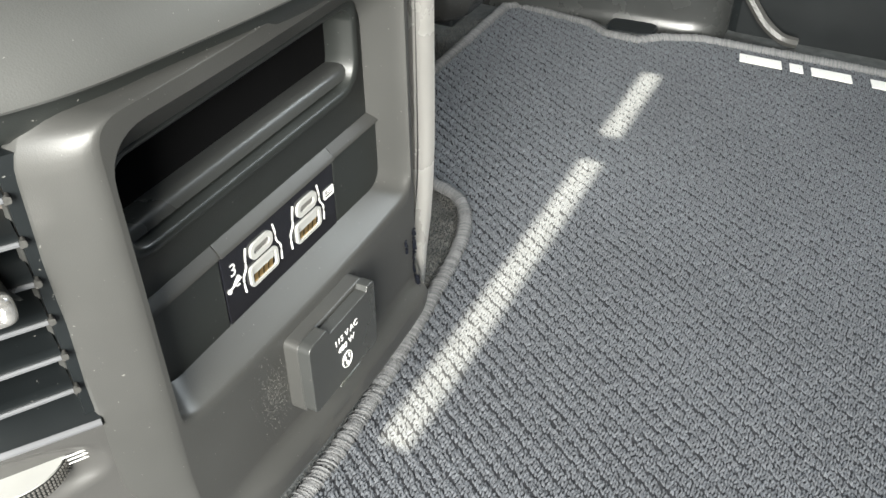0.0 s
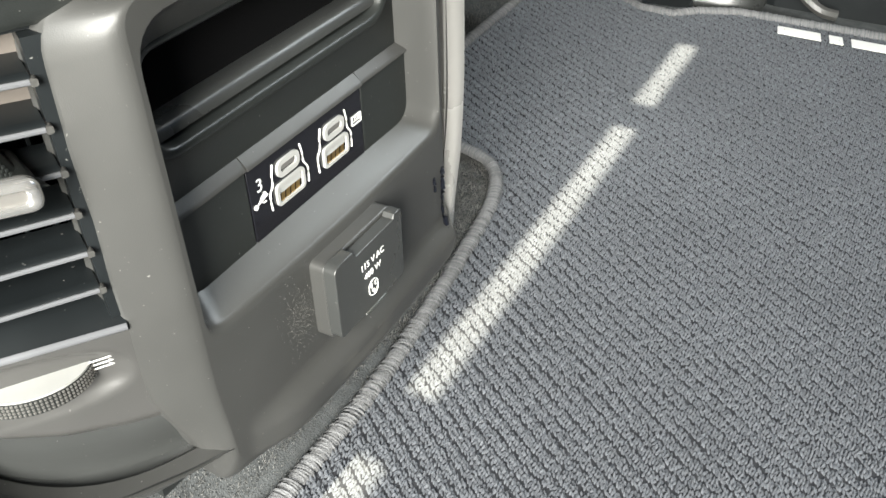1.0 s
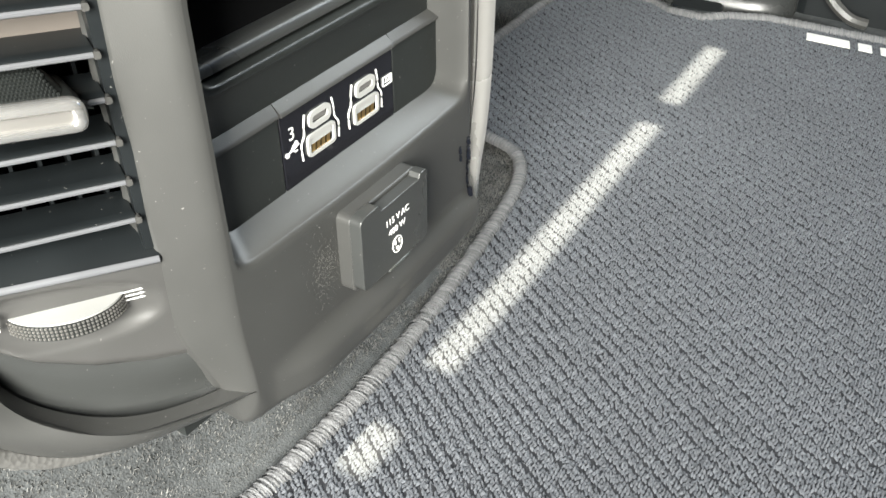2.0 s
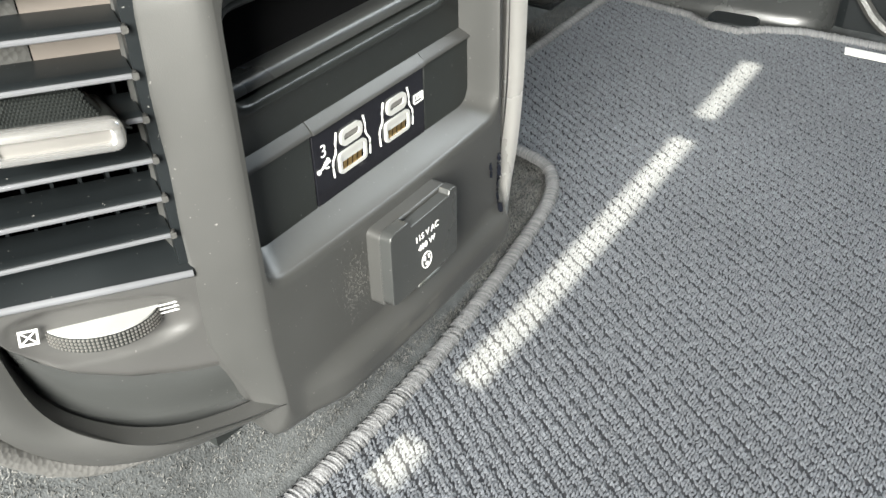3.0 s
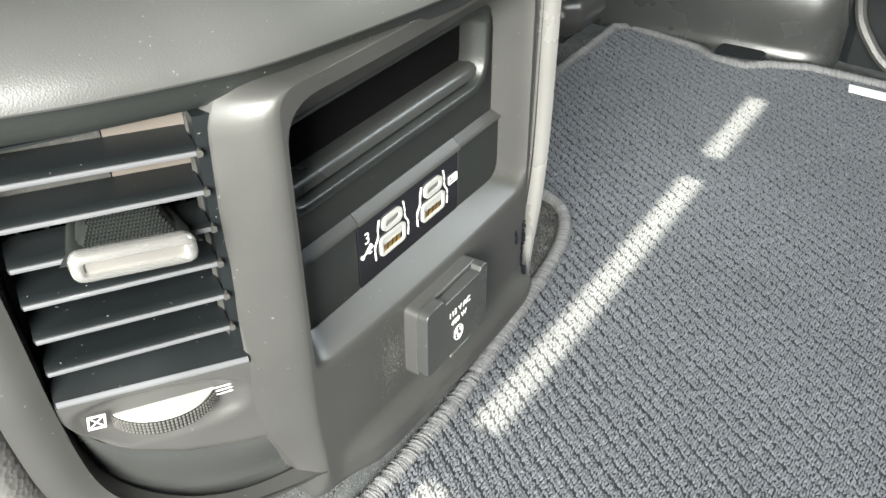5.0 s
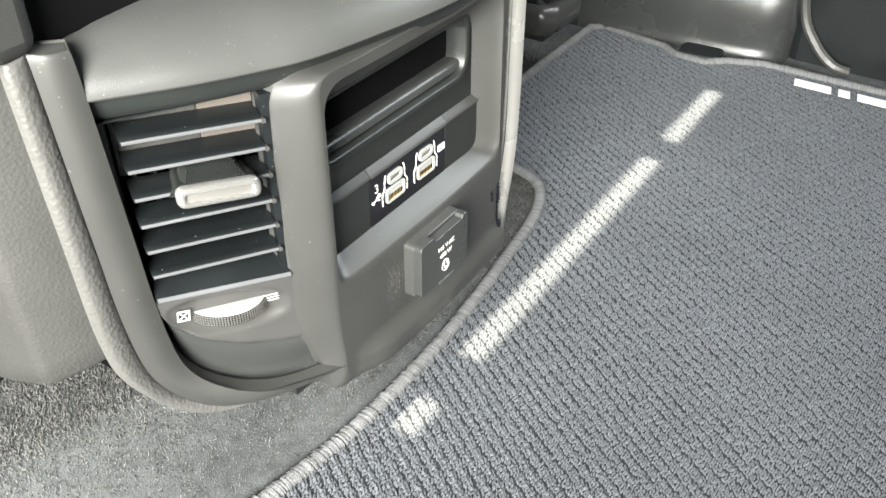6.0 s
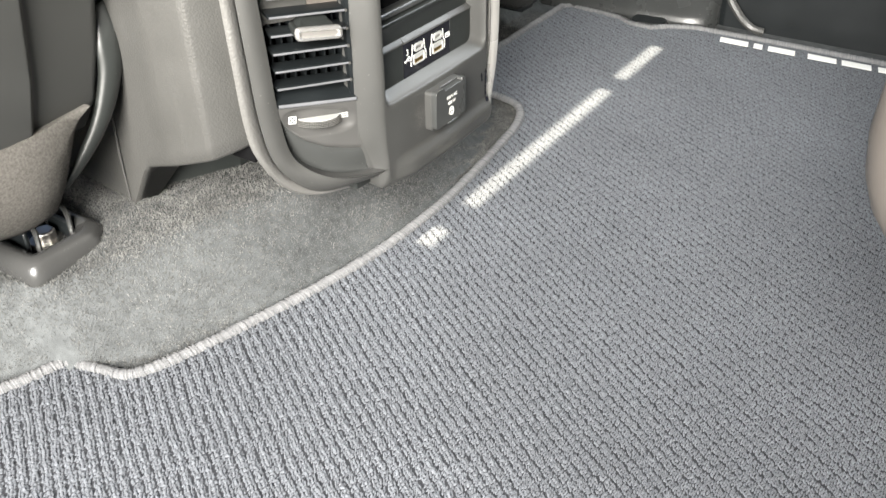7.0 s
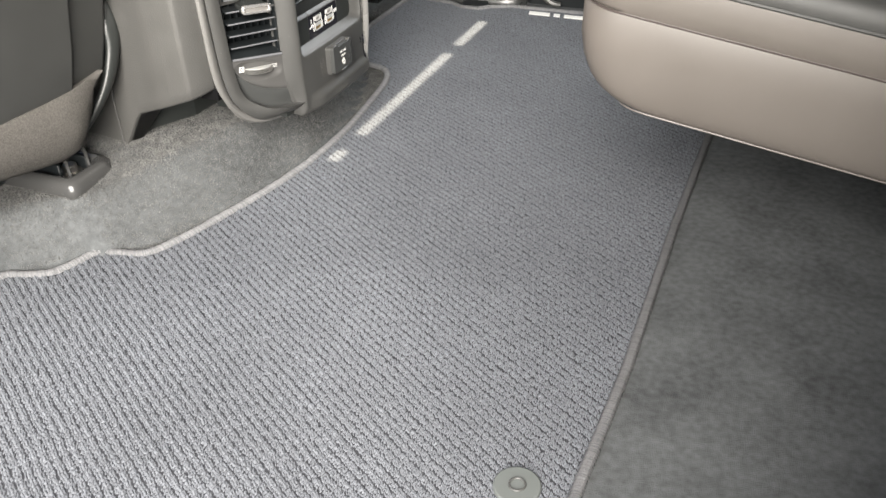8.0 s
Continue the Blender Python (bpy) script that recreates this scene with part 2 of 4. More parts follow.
def mat_outline():
    front = [(-0.43, -0.505), (-0.447, -0.36), (-0.447, -0.25), (-0.440, -0.205), (-0.408, -0.190), (-0.384, -0.175), (-0.372, -0.145), (-0.362, -0.118), (-0.332, -0.108),
             (-0.298, -0.096), (-0.276, -0.045), (-0.258, 0.022), (-0.244, 0.08), (-0.233, 0.14), (-0.226, 0.20), (-0.224, 0.27), (-0.227, 0.34), (-0.239, 0.45), (-0.252, 0.53),
             (-0.275, 0.575), (-0.31, 0.590), (-0.365, 0.600), (-0.385, 0.66), (-0.41, 0.72), (-0.414, 0.80), (-0.414, 0.985)]
    line = [p.to_2d()[:] for p in spline([(*p, 0) for p in front], 5)]
    far = [(-0.40, 1.000), (-0.30, 0.985), (-0.275, 0.968), (-0.235, 0.966), (-0.215, 0.985), (-0.17, 1.004), (0.0, 1.006), (0.2, 1.0), (0.31, 0.998)]
    rear = [(0.333, 0.98), (0.334, 0.6), (0.331, 0.2), (0.335, -0.1), (0.330, -0.28), (0.333, -0.48), (0.31, -0.52), (0.0, -0.525), (-0.40, -0.522)]
    return line + far + rear


def build_mat():
    th = thing("floor_mat", "blue-grey woven floor mat with bound edge on the carpet", "floor mat")
    out = mat_outline()
    part("backing", prism(out, -0.006, -0.0012), MATBASE, th, "dark mat backing", smooth=0)
    edge = [Vector((x, y, 0.0005)) for x, y in out]
    part("binding", tube(edge, 0.0055, 8, True, flat=0.75), BIND, th, "grey overlocked binding")
    return th


floor_mat = build_mat()


def inside(px, py, poly):
    """Which points lie in the polygon."""
    hit = np.zeros(len(px), bool)
    for (x0, y0), (x1, y1) in zip(poly, poly[1:] + poly[:1]):
        if y0 != y1:
            hit ^= ((y0 > py) != (y1 > py)) & (px < (x1 - x0) * (py - y0) / (y1 - y0) + x0)
    return hit


def scatter(name, verts, quads, material, parent, label):
    """One mesh of many small pieces: verts (piece, corner, 3) already laid out."""
    k, c = verts.shape[0], verts.shape[1]
    q = np.asarray(quads)
    idx = (q[None] + (np.arange(k) * c)[:, None, None]).reshape(-1)
    me = bpy.data.meshes.new(name)
    me.vertices.add(k * c)
    me.vertices.foreach_set("co", verts.reshape(-1).astype(np.float32))
    me.loops.add(len(idx))
    me.loops.foreach_set("vertex_index", idx.astype(np.int32))
    n = len(idx) // 4
    me.polygons.add(n)
    me.polygons.foreach_set("loop_start", np.arange(n, dtype=np.int32) * 4)
    me.polygons.foreach_set("use_smooth", np.ones(n, bool))
    me.update(calc_edges=True)
    me.materials.append(material)
    ob = new(name, me)
    if parent:
        ob.parent = parent
    return tagged(ob, label, "" if parent else "carpet", kind="stuff")


def build_yarn():
    """Twill bands of short strands that lie along y; each band is set off from the next and parted by a crack."""
    rng = np.random.default_rng(3)
    W, band_l, sub = 0.0019, 0.0104, 3
    L = band_l / sub
    nx, ny = 420, 453
    i, j = np.meshgrid(np.arange(nx), np.arange(ny), indexing="ij")
    m = j % sub
    x = -0.455 + i * W
    shift = (-math.tan(radians(31)) * i * W) % band_l
    group = rng.normal(0, 0.00040, (nx // 4 + 1, ny // sub + 1))
    tuft = (i + 2 * (j // sub)) % 4
    bridge = np.where(tuft == 0, 0.56, np.where(tuft == 3, 0.80, 0.94))
    mound = np.where(tuft == 0, 0.42, np.where(tuft == 2, 1.0, 0.88)).ravel()
    y = -0.535 + (j // sub) * band_l + shift + (m - 1) * L * bridge + group[(i + 2 * (j // sub)) // 4 % (nx // 4), j // sub]
    y = y + 0.0005 * np.sin(x * 61 + 1.3 * np.sin(y * 23))
    x, y, m = x.ravel(), y.ravel(), m.ravel()
    keep = inside(x, y, mat_outline())
    x, y, m, mound = x[keep], y[keep], m[keep], mound[keep]
    k = len(x)
    x = x + rng.normal(0, 0.00026, k)
    y = y + rng.normal(0, 0.00034, k)
    h = 0.0035 * mound * np.where(m == 1, 1.0, 0.78) * np.clip(1 + rng.normal(0, 0.20, k), 0.45, 1.6)
    ln = L * 1.04 * (1 + rng.normal(0, 0.10, k))
    sk = np.where(m == 1, 0.28, -0.22) + rng.normal(0.0, 0.22, k)
    st = ((-0.55, 0.05, 0.65), (0.05, 1.0, 1.05), (0.55, 0.0, 0.60))
    cr = ((-0.50, -0.90), (0.0, 0.60), (0.50, -0.90))
    v = np.zeros((k, 9, 3))
    for a, (e, hh, ww) in enumerate(st):
        for b, (c, z) in enumerate(cr):
            v[:, a * 3 + b, 0] = x + c * W * ww + e * ln * sk
            v[:, a * 3 + b, 1] = y + e * ln
            v[:, a * 3 + b, 2] = -0.0013 + h * (0.70 * hh + z * (0.25 + 0.35 * hh))
    quads = [(a * 3 + b, a * 3 + b + 1, a * 3 + b + 4, a * 3 + b + 3) for a in range(2) for b in range(2)]
    scatter("weave", v, [q[::-1] for q in quads], YARN, floor_mat, "blue-grey twill weave of short strands")


build_yarn()


def build_fuzz():
    """Loose fibre ends that lie over the weave."""
    rng = np.random.default_rng(21)
    n = 45000
    x, y = rng.uniform(-0.45, 0.335, n), rng.uniform(-0.52, 1.0, n)
    keep = inside(x, y, mat_outline())
    x, y = x[keep], y[keep]
    k = len(x)
    a = rng.uniform(0, 2 * math.pi, k)
    ln, w = rng.uniform(0.0010, 0.0026, k), rng.uniform(0.00010, 0.00022, k)
    z0, z1 = rng.uniform(-0.0003, 0.0007, k), rng.uniform(-0.0002, 0.0016, k)
    v = np.zeros((k, 4, 3))
    for i, (e, sgn) in enumerate(((0, -1), (0, 1), (1, 0.5), (1, -0.5))):
        v[:, i, 0] = x + e * ln * np.cos(a) - sgn * w * np.sin(a)
        v[:, i, 1] = y + e * ln * np.sin(a) + sgn * w * np.cos(a)
        v[:, i, 2] = z1 if e else z0
    scatter("fuzz", v, [(0, 1, 2, 3)], YARN, floor_mat, "loose yarn fibres")


build_fuzz()


def build_stitches():
    rng = np.random.default_rng(5)
    out = [Vector((x, y, 0.0005)) for x, y in mat_outline()]
    pts, acc = [], 0.0
    step = 0.00110
    for a, b in zip(out, out[1:] + out[:1]):
        d = (b - a).length
        t = (b - a).normalized()
        while acc < d:
            pts.append((*(a + t * acc), t.x, t.y))
            acc += step
        acc -= d
    p = np.array(pts)
    k = len(p)
    tx, ty = p[:, 3], p[:, 4]
    nx, ny = -ty, tx
    slant = rng.normal(0.0016, 0.0008, k)
    r = 0.0061 + rng.normal(0, 0.00050, k)
    v = np.zeros((k, 14, 3))
    for a in range(7):
        q = math.pi * (a / 6) * 1.1 - 0.05 * math.pi
        for b, w in enumerate((-0.00058, 0.00058)):
            off = w + slant * (a / 6 - 0.5) * 2
            v[:, a * 2 + b, 0] = p[:, 0] + nx * r * math.cos(q) + tx * off
            v[:, a * 2 + b, 1] = p[:, 1] + ny * r * math.cos(q) + ty * off
            v[:, a * 2 + b, 2] = 0.0005 + (r * 0.78 + (0.0004 if b else 0)) * math.sin(q)
    quads = [(a * 2, a * 2 + 1, a * 2 + 3, a * 2 + 2) for a in range(6)]
    scatter("stitching", v, quads, BIND, floor_mat, "grey overlock stitches along the edge")


build_stitches()


def build_pile():
    """Short upright fibres of the carpet, where the camera comes nearest."""
    rng = np.random.default_rng(11)
    xs, ys = [], []
    for n, (x0, x1, y0, y1) in ((380000, (-0.52, -0.190, -0.34, 0.62)), (12000, (-0.50, -0.40, 0.62, 0.95))):
        xs.append(rng.uniform(x0, x1, n))
        ys.append(rng.uniform(y0, y1, n))
    x, y = np.concatenate(xs), np.concatenate(ys)
    keep = ~inside(x, y, mat_outline())
    x, y = x[keep], y[keep]
    k = len(x)
    z = np.array([carpet_height(a, b) for a, b in zip(x, y)])
    a = rng.uniform(0, 2 * math.pi, k)
    w, h = rng.uniform(0.00016, 0.00034, k), rng.uniform(0.0010, 0.0022, k)
    tx, ty = rng.normal(0, 0.0009, k), rng.normal(0, 0.0009, k)
    v = np.zeros((k, 4, 3))
    for i, (sgn, up) in enumerate(((-1, 0), (1, 0), (0.6, 1), (-0.6, 1))):
        v[:, i, 0] = x + sgn * w * np.cos(a) + up * tx
        v[:, i, 1] = y + sgn * w * np.sin(a) + up * ty
        v[:, i, 2] = z + 0.0004 + up * h
    scatter("carpet_pile", v, [(0, 1, 2, 3)], PILE, None, "short dark grey carpet fibres")


build_pile()


def build_mat_fittings():
    for a, b in ((-0.120, -0.071), (-0.065, -0.048), (-0.042, 0.003), (0.020, 0.066), (0.071, 0.117), (0.124, 0.170), (0.176, 0.222)):
        part("badge_bar", prism([(a + 0.003, 0.964), (b, 0.964), (b - 0.004, 0.982), (a - 0.001, 0.982)], 0.0012, 0.0026), WHITE, floor_mat, "white embroidered bar", smooth=0)
    g = part("grommet", disc(Matrix.Translation((0.278, -0.300, 0)), 0.0225, -0.001, 0.0042, 32), BUTTON, floor_mat, "grey rubber fixing disc", bevel=0.0015)
    part("grommet_ring", tube([(0.278 + 0.0075 * math.cos(a), -0.300 + 0.0075 * math.sin(a), 0.0045) for a in [math.pi * i / 10 for i in range(20)]], 0.0012, 6, True), FRAME, g)


build_mat_fittings()


# ---- rear of the centre console ----
console = thing("rear_console", "charcoal plastic rear console with vents and power sockets", "console")
PF = frame_of((0, 0, 0), (0, 1, 0))          # faces the rear: u is y, v is z, depth is x
UL = Vector((0.475, 0.88, 0)).normalized()
VL = frame_of((-0.205, 0.132, 0), UL)        # plane of the near vent


def lean(p):
    """Depth of the frame's rear face at (y, z)."""
    s = (p[0] - YC) / 0.11
    roll = 0.0075 * smooth_step((0.1350 - p[1]) / 0.0130) * smooth_step((p[0] - 0.158) / 0.03)
    return -0.1825 - 0.004 * s * s - 0.05 * max(0, 0.130 - p[1]) + roll


def ring_rows(rows, m):
    """A closed ring through several outlines, each at its own depth."""
    bm = bmesh.new()
    vs = []
    for line, d in rows:
        f = d if callable(d) else (lambda p, d=d: d)
        vs.append([bm.verts.new(m @ Vector((*p, f(p)))) for p in line])
    k = len(vs[0])
    for a in range(len(vs)):
        b = (a + 1) % len(vs)
        for i in range(k):
            j = (i + 1) % k
            bm.faces.new((vs[a][i], vs[a][j], vs[b][j], vs[b][i]))
    return bm


def subdivided(line, n):
    """The same outline with n - 1 more points on each of its four long sides; its corners have 8 points each."""
    out = []
    for c in range(4):
        out += line[c * 8:c * 8 + 8]
        a, b = Vector(out[-1]), Vector(line[(c * 8 + 8) % 32])
        out += [a.lerp(b, i / n)[:] for i in range(1, n)]
    return out


def pillar_bow(z):
    """How far the near edge of the frame bows out toward the vent at height z."""
    pts = ((0.10, 0.0), (0.128, -0.001), (0.140, -0.004), (0.150, -0.0075), (0.163, -0.0100), (0.185, -0.0090), (0.205, -0.0070), (0.260, -0.0035), (0.315, 0.0), (0.40, 0.0))
    for (a, u), (b, v) in zip(pts, pts[1:]):
        if z <= b:
            return u + (v - u) * smooth_step((z - a) / (b - a))
    return 0.0


def build_frame():
    def line(l0, l1, r0, r1, z0, z1, rb, rt, bow=0.0, rl=0.0):
        pts = subdivided(rpoly([(l0, z0), (r0, z0), (r1, z1), (l1, z1)], [rb, rb, rt, max(rt, rl)], 8), 14)
        return [(y + bow * pillar_bow(z) * smooth_step((0.20 - y) / 0.03), z) for y, z in pts]
    inner = line(0.152, 0.1475, 0.3305, 0.3275, 0.1135, 0.3212, 0.012, 0.006, 0.25, 0.010)
    outer = line(0.146, 0.1330, 0.3350, 0.3315, 0.1045, 0.3225, 0.006, 0.004, 1.0, 0.018)
    mouth = line(0.1505, 0.1500, 0.3275, 0.3240, 0.1910, 0.3145, 0.012, 0.018)
    deep = line(0.159, 0.159, 0.3100, 0.3090, 0.2035, 0.2935, 0.010, 0.014)
    mix = lambda a, b, t: [(p[0] + (q[0] - p[0]) * t, p[1] + (q[1] - p[1]) * t) for p, q in zip(a, b)]
    back = line(0.146, 0.1335, 0.3335, 0.3300, 0.1065, 0.3222, 0.006, 0.004, 1.0, 0.018)
    rows = [(deep, -0.2040)]
    for t in (0.25, 0.5, 0.75, 0.88):
        rows.append((mix(deep, mouth, t), lambda p, t=t: -0.2040 + (lean(p) - 0.0018 + 0.2040) * t))
    rows += [(mix(deep, mouth, 0.95), lambda p: lean(p) - 0.0021), (mix(deep, mouth, 0.985), lambda p: lean(p) - 0.0011), (mix(mouth, inner, 0.02), lambda p: lean(p) - 0.0003), (mix(mouth, inner, 0.06), lean)]
    rows += [(mix(mouth, inner, t), lean) for t in (0.10, 0.15, 0.2, 0.27, 0.36, 0.46, 0.56, 0.64, 0.70, 0.73, 0.755, 0.78, 0.805, 0.83, 0.855, 0.88, 0.905, 0.93, 0.965)]
    for a in (0, 10, 20, 30, 42, 54, 66, 78, 90):
        def fall(p, a=a):
            near = smooth_step((YC - 0.06 - p[0]) / 0.02) * smooth_step((p[1] - 0.112) / 0.025)
            q = math.sin(radians(a))
            drop = 0.0195 - 0.006 * smooth_step((0.185 - p[1]) / 0.05)
            return lean(p) - (0.009 * (1 - near) * (1 - math.cos(radians(a))) + drop * near * q ** 1.6)
        rows.append((mix(inner, outer, math.sin(radians(a))), fall))
    rows.append((back, -0.2180))
    part("frame", ring_rows(rows, PF), FRAME, console, "satin grey plastic surround with a sloping inner edge", smooth=60)
    rng = random.Random(8)
    for y, z, h, w in ((0.3285, 0.158, 0.016, 0.0016), (0.3195, 0.160, 0.009, 0.0010), (0.3280, 0.143, 0.018, 0.0009), (0.3275, 0.128, 0.014, 0.0016), (0.3255, 0.121, 0.006, 0.0010)):
        pts = []
        for i in range(9):
            t = i / 8
            pts.append(Vector((lean((y, z)) + 0.0002 - 0.0015 * (z < 0.13), y + rng.uniform(-0.0005, 0.0005) - 0.0008 * t, z + h * (t - 0.5))))
        part("scuff", tube(pts, w, 6), SCUFF, console, "dark scuff mark")
    bm = bmesh.new()
    for i in range(600):
        y, z = rng.gauss(0.2000, 0.0050), rng.gauss(0.162, 0.0085)
        r = rng.uniform(0.00004, 0.00016)
        d = lean((y, z)) + 0.0002
        box(d, y - r, z - r, d + 0.0001, y + r * rng.uniform(0.5, 1.5), z + r, bm)
    part("dust_haze", bm, DUST, console, "pale rubbed dust", smooth=0)


def build_recess():
    # bin with an open mouth behind a raised bead
    hole = rpoly([(0.1620, 0.2590), (0.3045, 0.2590), (0.3045, 0.2955), (0.1620, 0.2955)], [0.010, 0.013, 0.008, 0.008], 8)
    grow = lambda d: rpoly([(0.1620 - d, 0.2590 - d), (0.3045 + d, 0.2590 - d), (0.3045 + d, 0.2955 + d), (0.1620 - d, 0.2955 + d)], [0.010 + d, 0.013 + d, 0.008, 0.008], 8)
    wide = rpoly(rect(0.150, 0.2350, 0.326, 0.3060), 0.002, 8)
    panel = ring_rows([(hole, -0.2150), (hole, -0.2005), (grow(0.0010), -0.1996), (grow(0.0030), -0.1993), (grow(0.0042), -0.1998), (grow(0.0050), -0.2005), (wide, -0.2005), (wide, -0.2150)], PF)
    part("bin_panel", panel, PLASTIC, console, "dark panel with a beaded bin mouth", smooth=50)
    tray = prism(rpoly(rect(0.1600, 0.2570, 0.3065, 0.3000), 0.012, 6), -0.33, -0.2149, PF)
    tray.faces.ensure_lookup_table()
    faces = [f for f in tray.faces if abs(f.normal.x) > 0.9 and f.calc_center_median().x > -0.25]
    bmesh.ops.delete(tray, geom=faces, context="FACES")
    # the bin's dark depth comes from the near-black colour, no real lining
    part("bin_lining", tray, DEEP, console, "storage bin with inner shade in its near-black colour")
    lip = [[(-0.2300, y, 0.2600), (-0.2040, y, 0.2610), (-0.2030, y, 0.2617), (-0.2036, y, 0.2650), (-0.2055, y, 0.2668), (-0.2085, y, 0.2672), (-0.2300, y, 0.2640)] for y in (0.1622, 0.3043)]
    part("bin_lip", loft(lip), HOLLOW, console, "grey lip of the bin floor", smooth=40)
    # three plates in a row, standing a little proud, with a narrow shelf on top
    for u0, u1, d, lab in ((0.150, 0.1968, 0.0, ""), (0.1973, 0.2772, 0.0007, "gloss black socket plate"), (0.2777, 0.328, 0.0, "")):
        pl = part("plate", prism(rect(u0, 0.1950, u1, 0.2342), -0.215, -0.1975 + d * 0.2, PF), GLOSS if lab else PLASTIC, console, lab, bevel=0.0005)
        shelf = [[(-0.2150, u, 0.2340), (-0.1976 + d, u, 0.2338), (-0.1964 + d, u, 0.2342), (-0.1966 + d, u, 0.2350), (-0.1974 + d, u, 0.2360), (-0.2003, u, 0.2392), (-0.2150, u, 0.2394)] for u in (u0, u1)]
        part("shelf", loft(shelf), FRAME, pl, "narrow grey shelf", smooth=30)


def usb_pair(u, v, parent):
    P = PF @ Matrix.Translation((u, v, -0.1975))
    a = part("usb_port", ring(rpoly(rect(-0.0095, -0.0114, 0.0095, -0.0012), 0.0024, 5), rpoly(rect(-0.0079, -0.0101, 0.0079, -0.0025), 0.0012, 5), 0.0, 0.0013, P), PORT, parent, "pale rimmed socket")
    part("cavity", prism(rect(-0.0080, -0.0102, 0.0080, -0.0024), 0.0, 0.0002, P), DEEP, a)
    part("tongue", prism(rect(-0.0072, -0.0060, 0.0072, -0.0028), 0.0002, 0.0007, P), PORT, a, "pale tongue")
    bm = bmesh.new()
    for i in range(4):
        prism([(-0.0068 + 0.0034 * i, -0.0098), (-0.0044 + 0.0034 * i, -0.0098), (-0.0038 + 0.0034 * i, -0.0056), (-0.0060 + 0.0034 * i, -0.0056)], 0.0002, 0.0006, P, bm)
    part("contacts", bm, GOLD, a, "gold contacts", smooth=0)
    c = part("usb_port", ring(rpoly(rect(-0.0074, 0.0010, 0.0074, 0.0088), 0.0037, 8), rpoly(rect(-0.0052, 0.0032, 0.0052, 0.0066), 0.0016, 8), 0.0, 0.0013, P), PORT, parent, "pale oval socket")
    part("cavity", prism(rect(-0.0053, 0.0031, 0.0053, 0.0067), 0.0, 0.0002, P), DEEP, c)
    part("tongue", prism(rpoly(rect(-0.0042, 0.0040, 0.0042, 0.0060), 0.0006, 4), 0.0002, 0.0008, P), SILVER, c, "grey tongue")
    for s in (-1, 1):
        path = [(s * 0.0125, -0.0112), (s * 0.0128, -0.004), (s * 0.0105, 0.0000), (s * 0.0102, 0.0045), (s * 0.0092, 0.0092)]
        pts = [P @ Vector((p.x, p.y, 0.0003)) for p in spline([(*q, 0) for q in path], 5)]
        part("mark", tube(pts, 0.00042, 6), WHITE, parent)


